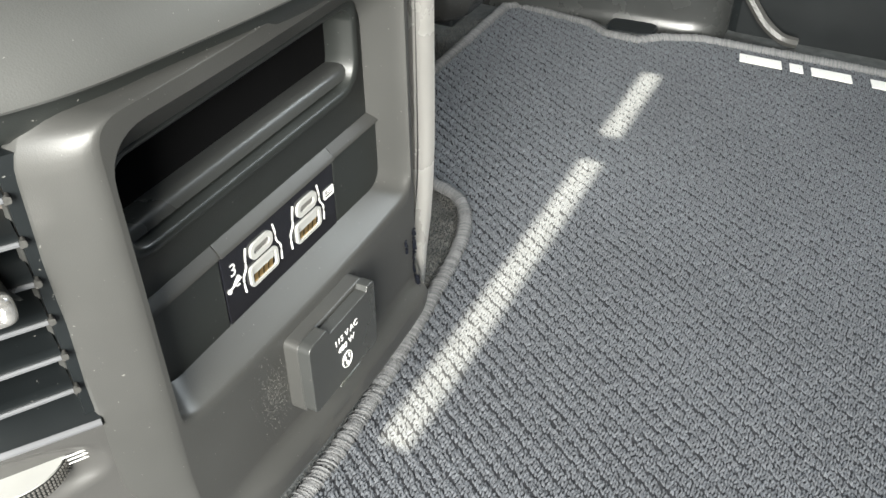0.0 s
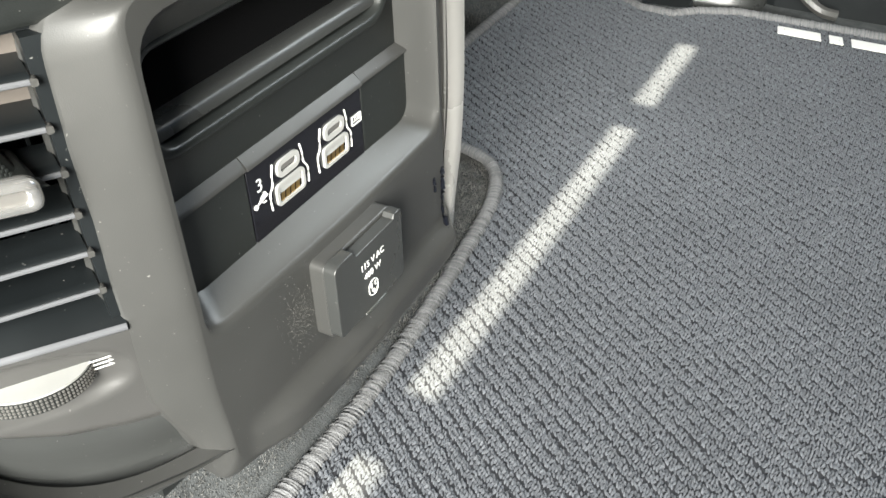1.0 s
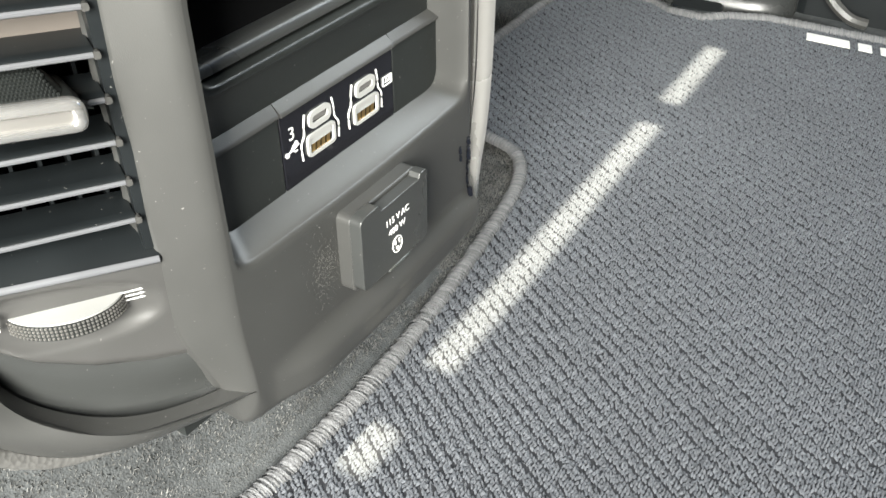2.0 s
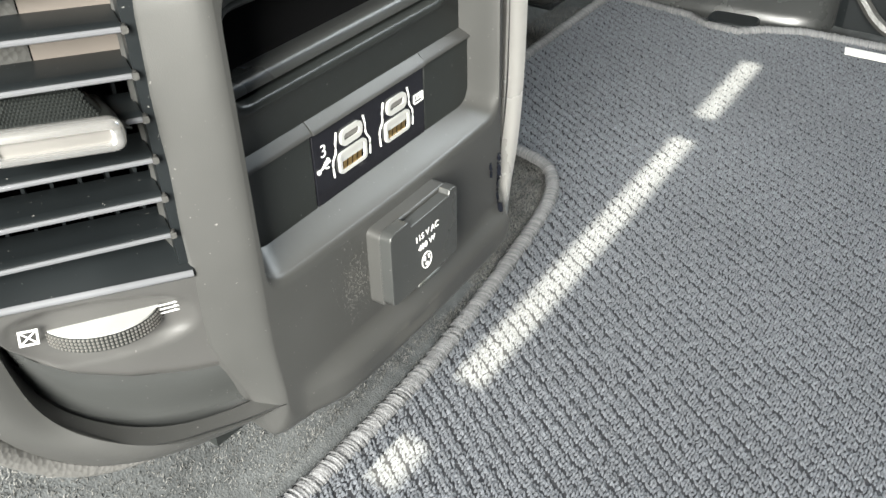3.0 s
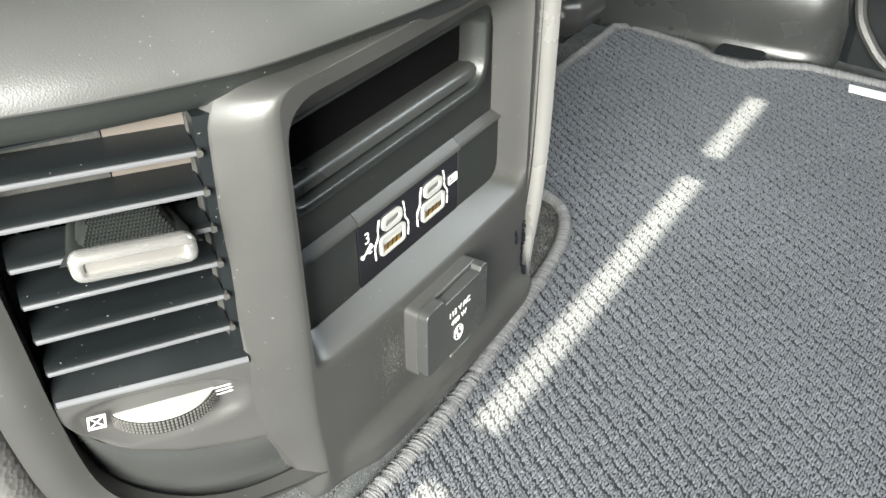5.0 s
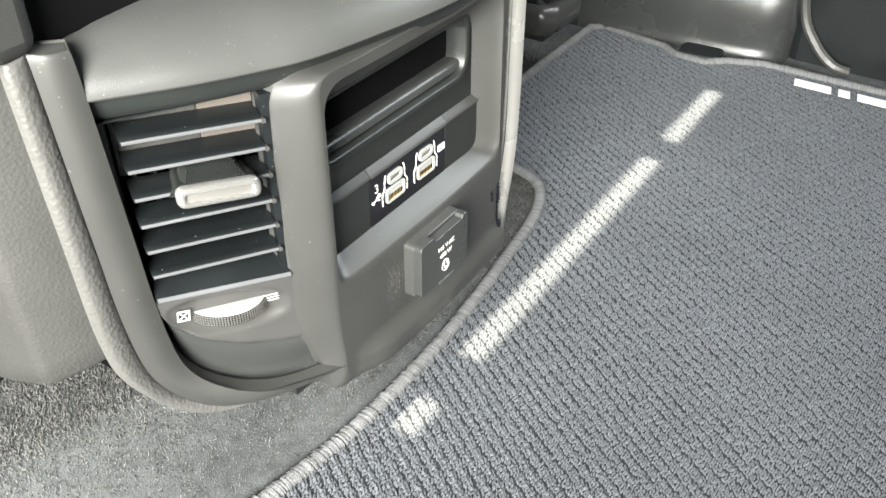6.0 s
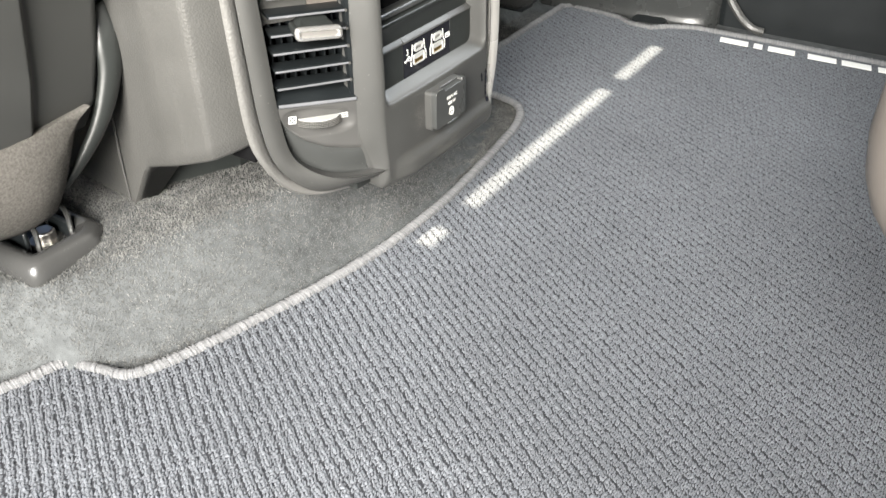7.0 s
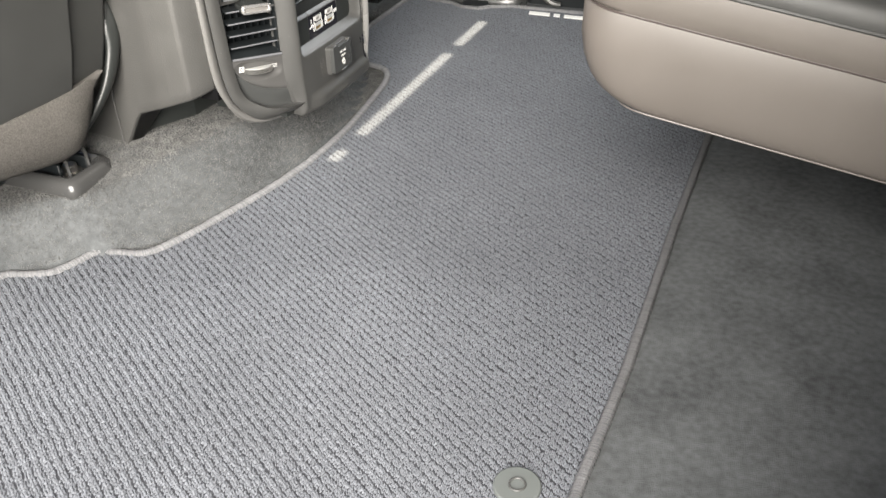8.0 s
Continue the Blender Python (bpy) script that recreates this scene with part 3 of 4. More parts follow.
def build_sockets():
    plate = thing("usb_panel", "black panel with two pairs of charging ports", "usb panel", (0, 0, 0))
    usb_pair(0.2215, 0.2193, plate)
    usb_pair(0.2545, 0.2190, plate)
    P = PF @ Matrix.Translation((0.2035, 0.2235, -0.1973))
    lettering("3", 0.0085, P, plate, "numeral")
    Q = PF @ Matrix.Translation((0.2035, 0.2165, -0.1972))
    bm = tube([Q @ Vector(p) for p in ((-0.004, -0.0012, 0), (0.0038, 0.0010, 0))], 0.0004, 6)
    tube([Q @ Vector(p) for p in ((-0.0015, -0.0006, 0), (0.0005, 0.0016, 0), (0.002, 0.0022, 0))], 0.0004, 6, bm=bm)
    tube([Q @ Vector(p) for p in ((-0.0005, -0.0003, 0), (0.001, -0.0016, 0), (0.0025, -0.0016, 0))], 0.0004, 6, bm=bm)
    disc(Q @ Matrix.Translation((-0.0040, -0.0012, 0)), 0.0011, -0.0002, 0.0005, 10, bm)
    disc(Q @ Matrix.Translation((0.0022, 0.0023, 0)), 0.0008, -0.0002, 0.0005, 8, bm)
    part("trident_mark", bm, WHITE, plate)
    R = PF @ Matrix.Translation((0.2722, 0.2195, -0.1972))
    part("badge", ring(rpoly(rect(-0.0038, -0.0024, 0.0038, 0.0024), 0.0006, 4), rpoly(rect(-0.0032, -0.0018, 0.0032, 0.0018), 0.0003, 4), 0, 0.0004, R), WHITE, plate, smooth=0)
    lettering("USB", 0.0034, R, plate, "badge_text")
    # flap of the mains outlet
    cov = thing("outlet_cover", "dark hinged cover of a mains outlet", "outlet cover")
    part("base", prism(rpoly(rect(0.2095, 0.1440, 0.2630, 0.1855), 0.004, 5), -0.186, -0.1752, PF), FRAME, cov, bevel=0.0008)
    face = rpoly([(0.2088, 0.1476), (0.2620, 0.1476), (0.2620, 0.1860), (0.2560, 0.1860), (0.2550, 0.1835), (0.2245, 0.1835), (0.2225, 0.1870), (0.2088, 0.1870)], [0.003, 0.003, 0.002, 0.0005, 0.0005, 0.001, 0.001, 0.004], 4)
    part("flap", prism(face, -0.1752, -0.1690, PF), HOLLOW, cov, bevel=0.0014, seg=3)
    part("finger_tab", box(-0.1750, 0.228, 0.1464, -0.1682, 0.246, 0.1480), PLASTIC, cov, bevel=0.001)
    T = PF @ Matrix.Translation((0.2365, 0.1737, -0.1689))
    lettering("115 V AC", 0.0047, T, cov)
    lettering("400 W", 0.0047, T @ Matrix.Translation((-0.0005, -0.0060, 0)), cov)
    K = T @ Matrix.Translation((-0.001, -0.0150, 0))
    circ = [K @ Vector((0.0037 * math.cos(2 * math.pi * i / 24), 0.0044 * math.sin(2 * math.pi * i / 24), 0.0001)) for i in range(24)]
    bm = tube(circ, 0.00026, 6, True)
    prism(rect(-0.0019, 0.0004, -0.0012, 0.0027), 0, 0.0004, K, bm)
    prism(rect(0.0012, 0.0004, 0.0019, 0.0027), 0, 0.0004, K, bm)
    prism(rpoly(rect(-0.0010, -0.0030, 0.0010, -0.0012), 0.0009, 4), 0, 0.0004, K, bm)
    part("socket_mark", bm, WHITE, cov, smooth=0)


build_frame()
build_recess()
build_sockets()


def build_vent(mirror):
    fix = mirrored if mirror else (lambda b: b)
    v = thing("air_vent", "black air vent with six slats and satin chrome slider", "air vent")
    W = 0.074                                 # width along the vent's plane, from its pillar edge
    housing = ring(rpoly(rect(-W - 0.006, 0.203, 0.002, 0.3145), 0.001, 5), rpoly(rect(-W - 0.0015, 0.207, 0.000, 0.3135), 0.001, 5), -0.05, -0.007, VL)
    part("housing", fix(housing), BLACK, v, bevel=0.001)
    part("back", fix(prism(rect(-W, 0.203, 0.0, 0.325), -0.056, -0.050, VL)), DEEP, v)
    # cross fins behind the slats
    for i in range(7):
        u = -W + 0.008 + i * 0.0095
        part("fin", fix(prism(rect(u - 0.0006, 0.208, u + 0.0006, 0.3125), -0.034, -0.0185, VL)), BLACK, v, smooth=0)
    for i in range(6):
        zr = 0.3018 - 0.01575 * i
        zt = lambda u: zr - 0.066 * u
        prof = [(-0.0175, 0.0016), (-0.004, 0.0010), (-0.0006, 0.0006), (0.0006, -0.0004), (0.0004, -0.0016), (-0.0008, -0.0022), (-0.004, -0.0018), (-0.0175, -0.0002)]
        loops = [[VL @ Vector((u, zt(u) + q, d)) for d, q in prof] for u in (-W + 0.0025, -0.0040)]
        s = part("slat", fix(loft(loops)), BLACK, v, smooth=60)
        part("edge", fix(loft([[VL @ Vector((u, zt(u) + q, d)) for d, q in ((0.0007, 0.0000), (0.0013, -0.0006), (0.0011, -0.0015), (0.0002, -0.0021), (0.0002, 0.0000))] for u in (-W + 0.003, -0.0045)])), EDGE, s, "silvery front edge")
        part("pin", fix(prism(rpoly(rect(-0.0046, zr - 0.0022, -0.0022, zr + 0.0004), 0.0009, 4), -0.003, 0.0010, VL)), GRAIN, s, "small grey pivot pin")
    part("side_block", fix(prism(rect(-0.0034, 0.207, 0.0035, 0.3135), -0.045, -0.0020, VL)), BLACK, v)
    part("duct_wall", fix(prism(rect(-0.031, 0.2785, -0.0034, 0.3130), -0.0184, -0.0176, VL)), DUCT, v, "beige duct wall")
    part("duct_wall", fix(prism(rect(-W + 0.001, 0.2785, -0.0315, 0.3130), -0.0190, -0.0180, VL)), GRAIN, v, "grey duct wall")
    # slider on the third slat
    slope = lambda u, q: q - 0.10 * (u + 0.0325)
    def oval(a, h, r):
        return [(u, slope(u, q)) for u, q in rpoly(rect(-0.0325 - a, 0.2735 - h, -0.0325 + a, 0.2735 + h), r, 7)]
    body = [[VL @ Vector((u, q, d)) for u, q in oval(a, h, 0.0045)] for d, a, h in ((-0.012, 0.0185, 0.0050), (0.002, 0.0205, 0.0054), (0.0085, 0.0208, 0.0056))]
    k = part("slider", fix(loft(body)), PLASTIC, v, smooth=40)
    hood = []
    for d, a, z in ((-0.0120, 0.0130, 0.2830), (-0.0060, 0.0138, 0.2846), (0.0, 0.0160, 0.2822), (0.0060, 0.0186, 0.2797), (0.0086, 0.0196, 0.2784)):
        hood.append([VL @ Vector((-0.0325 + u * a, slope(-0.0325 + u * a, z - 0.0030 * abs(u) ** 6), d)) for u in [i / 8 - 1 for i in range(17)]] + [VL @ Vector((-0.0325 + u * (a + 0.004), slope(-0.0325 + u * (a + 0.004), 0.2740), d)) for u in (1, -1)])
    part("slider_top", fix(loft(hood)), PLASTIC, k, "dark wedge behind the rim", smooth=40)
    bm = bmesh.new()
    for i in range(25):
        for j in range(9):
            t = j / 8
            d = 0.0066 - 0.0112 * t
            a = 0.0150 - 0.0040 * t
            u = -0.0325 + 0.0012 * (i - 12) + 0.0006 * (j % 2)
            if abs(u + 0.0325) < a:
                q = VL @ Vector((u, slope(u, 0.2797 + 0.0044 * (0.0060 - d) / 0.0110), d))
                box(q.x - 0.00034, q.y - 0.00034, q.z - 0.0004, q.x + 0.00034, q.y + 0.00034, q.z + 0.0005, bm)
    part("grip_dots", fix(bm), PLASTIC, k, "fine grip pattern", smooth=0)
    rim = ring_rows([(oval(0.0206, 0.0056, 0.0046), 0.0075), (oval(0.0210, 0.0060, 0.0050), 0.0092), (oval(0.0207, 0.0057, 0.0047), 0.0112), (oval(0.0196, 0.0047, 0.0038), 0.0124), (oval(0.0176, 0.0030, 0.0022), 0.0127), (oval(0.0166, 0.0022, 0.0016), 0.0118), (oval(0.0165, 0.0021, 0.0015), 0.0085)], VL)
    part("chrome_rim", fix(rim), CHROME, k, "satin chrome rim", smooth=50)
    part("insert", fix(prism(oval(0.0168, 0.0024, 0.0016), 0.009, 0.0110, VL)), SILVER, k, "grey silver insert")
    # blank bar, dial plate and thumbwheel
    tilt = lambda u: -0.113 * u
    bar = [[VL @ Vector((u, q + tilt(u), d)) for d, q in ((-0.03, 0.2150), (-0.0140, 0.2140), (-0.0030, 0.2070), (0.0004, 0.2046), (0.0008, 0.2030), (0.0002, 0.2012), (-0.004, 0.2008), (-0.03, 0.2008))] for u in (-W + 0.0015, 0.001)]
    b = part("bar", fix(loft(bar)), BLACK, v, smooth=40)
    part("edge", fix(loft([[VL @ Vector((u, q + tilt(u), d)) for d, q in ((0.0003, 0.2047), (0.0012, 0.2041), (0.0016, 0.2031), (0.0012, 0.2021), (0.0002, 0.2014))] for u in (-W + 0.002, 0.0005)])), EDGE, b, "silvery front edge", smooth=60)

    def plate_low(u):
        pts = ((-0.0730, 0.2030), (-0.0717, 0.1984), (-0.0685, 0.1910), (-0.0638, 0.1842), (-0.0505, 0.1718), (-0.0312, 0.1611), (-0.0097, 0.1540), (0.0100, 0.1500))
        for (a, p), (c, q) in zip(pts, pts[1:]):
            if u <= c:
                return p + (q - p) * (u - a) / (c - a)
        return 0.150

    def scoop(u, z):
        e = (abs(u + 0.0360) / 0.0315) ** 3 + (abs(z - 0.1890 + 0.15 * (u + 0.036)) / (0.0128 - 0.06 * max(0, u + 0.036))) ** 3
        return -0.0005 - 0.0036 * smooth_step((1.5 - e) / 1.2)
    face, under = [], []
    for i in range(73):
        u = -0.0729 + 0.0829 * i / 72
        lo, hi = plate_low(u), 0.2020 + tilt(u)
        face.append([VL @ Vector((u, lo + (hi - lo) * t, scoop(u, lo + (hi - lo) * t) - 0.0022 * (1 - smooth_step(t * 9)) ** 2)) for t in [j / 30 for j in range(31)]])
        under.append([VL @ Vector((u, hi, -0.02)), VL @ Vector((u, lo, -0.02))])
    part("dial_plate", fix(loft([a + c for a, c in zip(face, under)])), PLATE, v, "satin grey dial plate with a soft scoop", smooth=60)
    wheel = [[VL @ Vector((-0.0345 + 0.0225 * math.sin(a), 0.1895 - 0.002 * math.sin(a) + dz, -0.012 + 0.0185 * math.cos(a))) for dz in (-0.0048, 0.0018)] for a in [radians(-75 + 6 * i) for i in range(26)]]
    lp = [[w[0], w[1], VL @ Vector((-0.0345, 0.1915, -0.014)), VL @ Vector((-0.0345, 0.1845, -0.014))] for w in wheel]
    tw = part("thumbwheel", fix(loft(lp)), PLASTIC, v, "ribbed thumbwheel")
    top = [VL @ Vector((-0.0345 + 0.0222 * math.sin(a), 0.1914 - 0.002 * math.sin(a), -0.012 + 0.0182 * math.cos(a))) for a in [radians(-74 + 6 * i) for i in range(25)]]
    # pale port colour imitates the bright reflection on the wheel's top
    part("wheel_top", fix(loft([top, [p + Vector((0, 0, 0.0008)) for p in top]])), PORT, tw, "wheel top with its bright reflection in the pale colour")
    bm = bmesh.new()
    for i in range(34):
        a = radians(-68 + 4.0 * i)
        for j in range(4):
            q = VL @ Vector((-0.0345 + 0.0227 * math.sin(a), 0.1858 - 0.002 * math.sin(a) + 0.0016 * j, -0.012 + 0.0187 * math.cos(a)))
            box(q.x - 0.00036, q.y - 0.00036, q.z - 0.00036, q.x + 0.00036, q.y + 0.00036, q.z + 0.00036, bm)
    part("knurl", fix(bm), SILVER, tw, "fine raised knurling", smooth=0)
    M1 = VL @ Matrix.Translation((-0.0608, 0.1955, -0.0012)) @ pose(0, 0, 0, 0, 0, -8)
    bm = ring(rect(-0.0034, -0.0034, 0.0034, 0.0034), rect(-0.0027, -0.0027, 0.0027, 0.0027), 0, 0.0004, M1)
    for s in (-1, 1):
        tube([M1 @ Vector((-0.0024, -0.0024 * s, 0.0002)), M1 @ Vector((0.0024, 0.0024 * s, 0.0002))], 0.0003, 5, bm=bm)
    part("closed_mark", fix(bm), WHITE, v, smooth=0)
    bm = bmesh.new()
    M2 = VL @ Matrix.Translation((-0.0115, 0.1885, -0.0030)) @ pose(0, 0, 0, 0, 0, -5)
    for j in (-1, 0, 1):
        z = 0.0019 * j
        prism(rect(-0.0042, z - 0.00018, 0.0040, z + 0.00018), 0, 0.0005, M2, bm)
        prism([(0.0030, z - 0.0002), (0.0046, z), (0.0026, z + 0.0008)], 0, 0.0005, M2, bm)
    part("open_mark", fix(bm), WHITE, v, smooth=0)
    # hollow ledge under the dial and the bent bezel round the vent
    top = [(VL @ Vector((u, plate_low(u) + 0.001, -0.003)))[:] for u in (-0.0725, -0.0638, -0.0505, -0.0312, -0.0097, 0.0080)]
    low = [(-0.2385, 0.068, 0.195), (-0.2330, 0.073, 0.162), (-0.2170, 0.088, 0.1425), (-0.2060, 0.103, 0.1345), (-0.1950, 0.126, 0.1300), (-0.1850, 0.1500, 0.1275)]
    part("hollow", fix(band(top, low, -0.014, 0.014, (0.6, -0.35, 0.6), 8, 12, 1.7)), HOLLOW, v)
    b_in = [(-0.2470, 0.0605, 0.3530), (-0.2430, 0.0605, 0.3440), (-0.241, 0.065, 0.26), (-0.239, 0.068, 0.20), (-0.233, 0.073, 0.162), (-0.217, 0.088, 0.1420), (-0.200, 0.112, 0.1315), (-0.187, 0.148, 0.1270), (-0.190, 0.170, 0.1260)]
    b_out = [(-0.2558, 0.0465, 0.3543), (-0.2519, 0.0455, 0.3452), (-0.2493, 0.0486, 0.26), (-0.247, 0.0512, 0.2), (-0.2412, 0.0572, 0.1607), (-0.2321, 0.0766, 0.1313), (-0.2227, 0.1024, 0.1156), (-0.2089, 0.149, 0.1111), (-0.2028, 0.17, 0.1089)]
    t_out = [(-0.2610, 0.0355, 0.3530), (-0.2565, 0.0340, 0.3440), (-0.2535, 0.0355, 0.26), (-0.2510, 0.0370, 0.20), (-0.2465, 0.0430, 0.168), (-0.2420, 0.066, 0.131), (-0.2360, 0.094, 0.1135), (-0.2200, 0.149, 0.1030), (-0.2100, 0.170, 0.0990)]
    if mirror:
        w_in = [(-0.196, 0.1260, 0.335), (-0.196, 0.1260, 0.26), (-0.196, 0.1262, 0.20), (-0.195, 0.1290, 0.165), (-0.193, 0.1345, 0.145), (-0.190, 0.1400, 0.130), (-0.187, 0.1445, 0.118)]
        w_out = [(-0.190, 0.1145, 0.335), (-0.190, 0.1145, 0.26), (-0.190, 0.1150, 0.20), (-0.190, 0.1190, 0.160), (-0.189, 0.1265, 0.138), (-0.187, 0.1345, 0.121), (-0.186, 0.1420, 0.109)]
        # black box added to draw the shaded groove between frame and bezel
        part("gap_shade", fix(box(-0.262, 0.1230, 0.118, -0.206, 0.1465, 0.325)), DEEP, v, "black box added as shade in the gap beside the bezel")
        # paler than the near bezel: the reflection is put into the colour
        part("bezel", fix(band(w_in, w_out, 0.002, 0.008, (0.85, 0.5, 0), 8)), SATIN, v, "satin bezel with its reflection in the pale colour")
        w_back = [(-0.262, 0.040, 0.338), (-0.260, 0.040, 0.26), (-0.258, 0.042, 0.20), (-0.252, 0.050, 0.150), (-0.235, 0.072, 0.115), (-0.212, 0.100, 0.098), (-0.196, 0.140, 0.095)]
        part("trim", fix(band(w_out, w_back, 0.004, 0.012, (0.4, -0.9, -0.1), 8)), FRAME, v, "satin grey trim")
        return
    part("bezel", fix(band(b_in, b_out, 0.0025, 0.010, (0.85, -0.5, -0.1), 8)), FRAME, v, "satin grey bezel")
    part("trim", fix(band([Vector(p) + Vector((-0.0004, -0.0003, -0.0002)) for p in b_out], t_out, 0.004, 0.010, (0.7, -0.7, -0.1), 8)), TRIM, v, "grained grey trim")
    rng = random.Random(31)
    low_edge = spline([Vector(p) for p in t_out[4:]], 10)
    bm = bmesh.new()
    for i in range(46):
        k = rng.randrange(4, len(low_edge) - 1)
        p, q = low_edge[k], low_edge[k + 1]
        t, ln = rng.random(), rng.uniform(0.15, 0.6)
        a = p.lerp(q, t) + Vector((0.0012, -0.0016, rng.uniform(-0.0008, 0.0022)))
        tube([a, a + (q - p) * ln * 0.5, a + (q - p) * ln], rng.uniform(0.00015, 0.00032), 4, bm=bm)
    part("wear", bm, SATIN, v, "pale worn flecks", smooth=0)


build_vent(False)
build_vent(True)


def build_cap():
    """Rounded cover over the console, bulging to the rear."""
    plan = [(-0.60, 0.058), (-0.32, 0.0580), (-0.262, 0.0580), (-0.2445, 0.0580), (-0.2430, 0.0600), (-0.2290, 0.0800), (-0.2150, 0.1010), (-0.2000, 0.1280), (-0.1890, 0.1530), (-0.1810, 0.190), (-0.1745, 0.230), (-0.1725, 0.262)]
    plan = plan + [(x, 0.524 - y) for x, y in plan[-2::-1]]
    line = [p for p in spline([(*p, 0) for p in plan], 6)]
    c = Vector((-0.42, 0.262, 0))

    def sweep(rows):
        return loft([[Vector((c.x + (p.x - c.x) * (k if p.x > -0.40 else 1), c.y + (p.y - c.y) * (1 - (1 - k) * 0.6), z)) for p in line] for z, k in rows])
    part("cap", sweep(((0.3285, 0.985), (0.3290, 0.997), (0.3300, 1.0), (0.3325, 0.998), (0.3365, 0.989), (0.3405, 0.975), (0.3445, 0.955), (0.3480, 0.930), (0.3510, 0.898), (0.3532, 0.86), (0.3545, 0.80), (0.355, 0.70))), CAP, console, "grey grained top cover")
    part("soffit", sweep(((0.3290, 0.975), (0.3250, 0.973), (0.3190, 0.967), (0.3155, 0.955), (0.3138, 0.930), (0.3128, 0.87), (0.3128, 0.70))), PLASTIC, console, "dark soffit under the cover")
    # solid block; its black colour stands in for the recess's shade
    part("recess_block", box(-0.62, 0.052, 0.352, -0.262, 0.478, 0.46), DEEP, console, "solid black block as shade of the recess behind the armrest")
    for y in (0.010, 0.478):
        part("armrest_side", box(-0.62, y, 0.3535, -0.250, y + 0.043, 0.47), LEATHER_D, console, "dark grained armrest side", bevel=0.008, seg=3)


build_cap()


def build_side(mirror):
    fix = mirrored if mirror else (lambda b: b)
    plan = [Vector((p.x - 0.013, p.y, 0)) for p in spline([(-0.62, 0.090, 0), (-0.48, 0.054, 0), (-0.40, 0.033, 0), (-0.345, 0.0185, 0), (-0.318, 0.0105, 0), (-0.311, 0.0088, 0), (-0.304, 0.0080, 0), (-0.290, 0.0086, 0), (-0.270, 0.0105, 0), (-0.2635, 0.0122, 0), (-0.2590, 0.0160, 0), (-0.2520, 0.0290, 0), (-0.2470, 0.044, 0)], 6)]

    def low(x):
        """Lower edge of the panel: level at the rear, then a leg that goes down to the carpet."""
        if x > -0.368:
            return 0.135 + 0.365 * (x + 0.368)
        return max(0.04, 0.135 + 1.6 * (x + 0.368))
    loops = []
    zs = (0.0, 0.012, 0.03, 0.10, 0.22, 0.36, 0.5, 0.64, 0.78, 0.92, 1.0)
    for k, t in enumerate(zs):
        row = []
        for p in plan:
            b = low(p.x)
            z = b + (0.350 - b) * t
            tuck = (0.010, 0.003, 0.0)[k] if k < 3 else 0.0
            row.append(Vector((p.x - tuck * 0.3, 0.008 + (p.y - 0.008) * (1 if p.x > -0.30 else 0.30 + 0.70 * t) + tuck + 0.004 * (1 - t), z)))
        back = [Vector((q.x - 0.004, q.y + 0.035, q.z + (0.012 if k < 2 else 0))) for q in row[::-1]]
        loops.append(row + back)
    part("side_panel", fix(loft(loops)), GRAIN, console, "grained grey side panel", smooth=50)
    # black box added behind the seam so that the gap reads as shaded
    part("gap_filler", fix(box(-0.285, 0.050, 0.16, -0.258, 0.075, 0.345)), DEEP, console)
    part("seam", fix(tube([(-0.412, 0.0245, 0.20), (-0.410, 0.0200, 0.14), (-0.408, 0.0185, 0.075)], 0.0011, 6)), PLATE, console)


build_side(False)
build_side(True)
part("core", box(-0.62, 0.12, 0.15, -0.315, 2 * YC - 0.12, 0.255), DEEP, console)
part("foot", prism(rpoly([(-0.62, 0.045), (-0.415, 0.030), (-0.366, 0.130), (-0.358, YC), (-0.366, 2 * YC - 0.130), (-0.415, 2 * YC - 0.030), (-0.62, 2 * YC - 0.045)], 0.006, 4), 0.02, 0.20), PLASTIC, console, "dark plastic foot of the console")
part("underside", loft([[Vector((x, y, z)) for y, z in ((0.125, 0.112), (0.15, 0.110), (YC, 0.110), (2 * YC - 0.15, 0.110), (2 * YC - 0.125, 0.112), (2 * YC - 0.125, 0.122), (0.125, 0.122))] for x in (-0.205, -0.25, -0.32)]), PLASTIC, console)

# ---- front seats ----


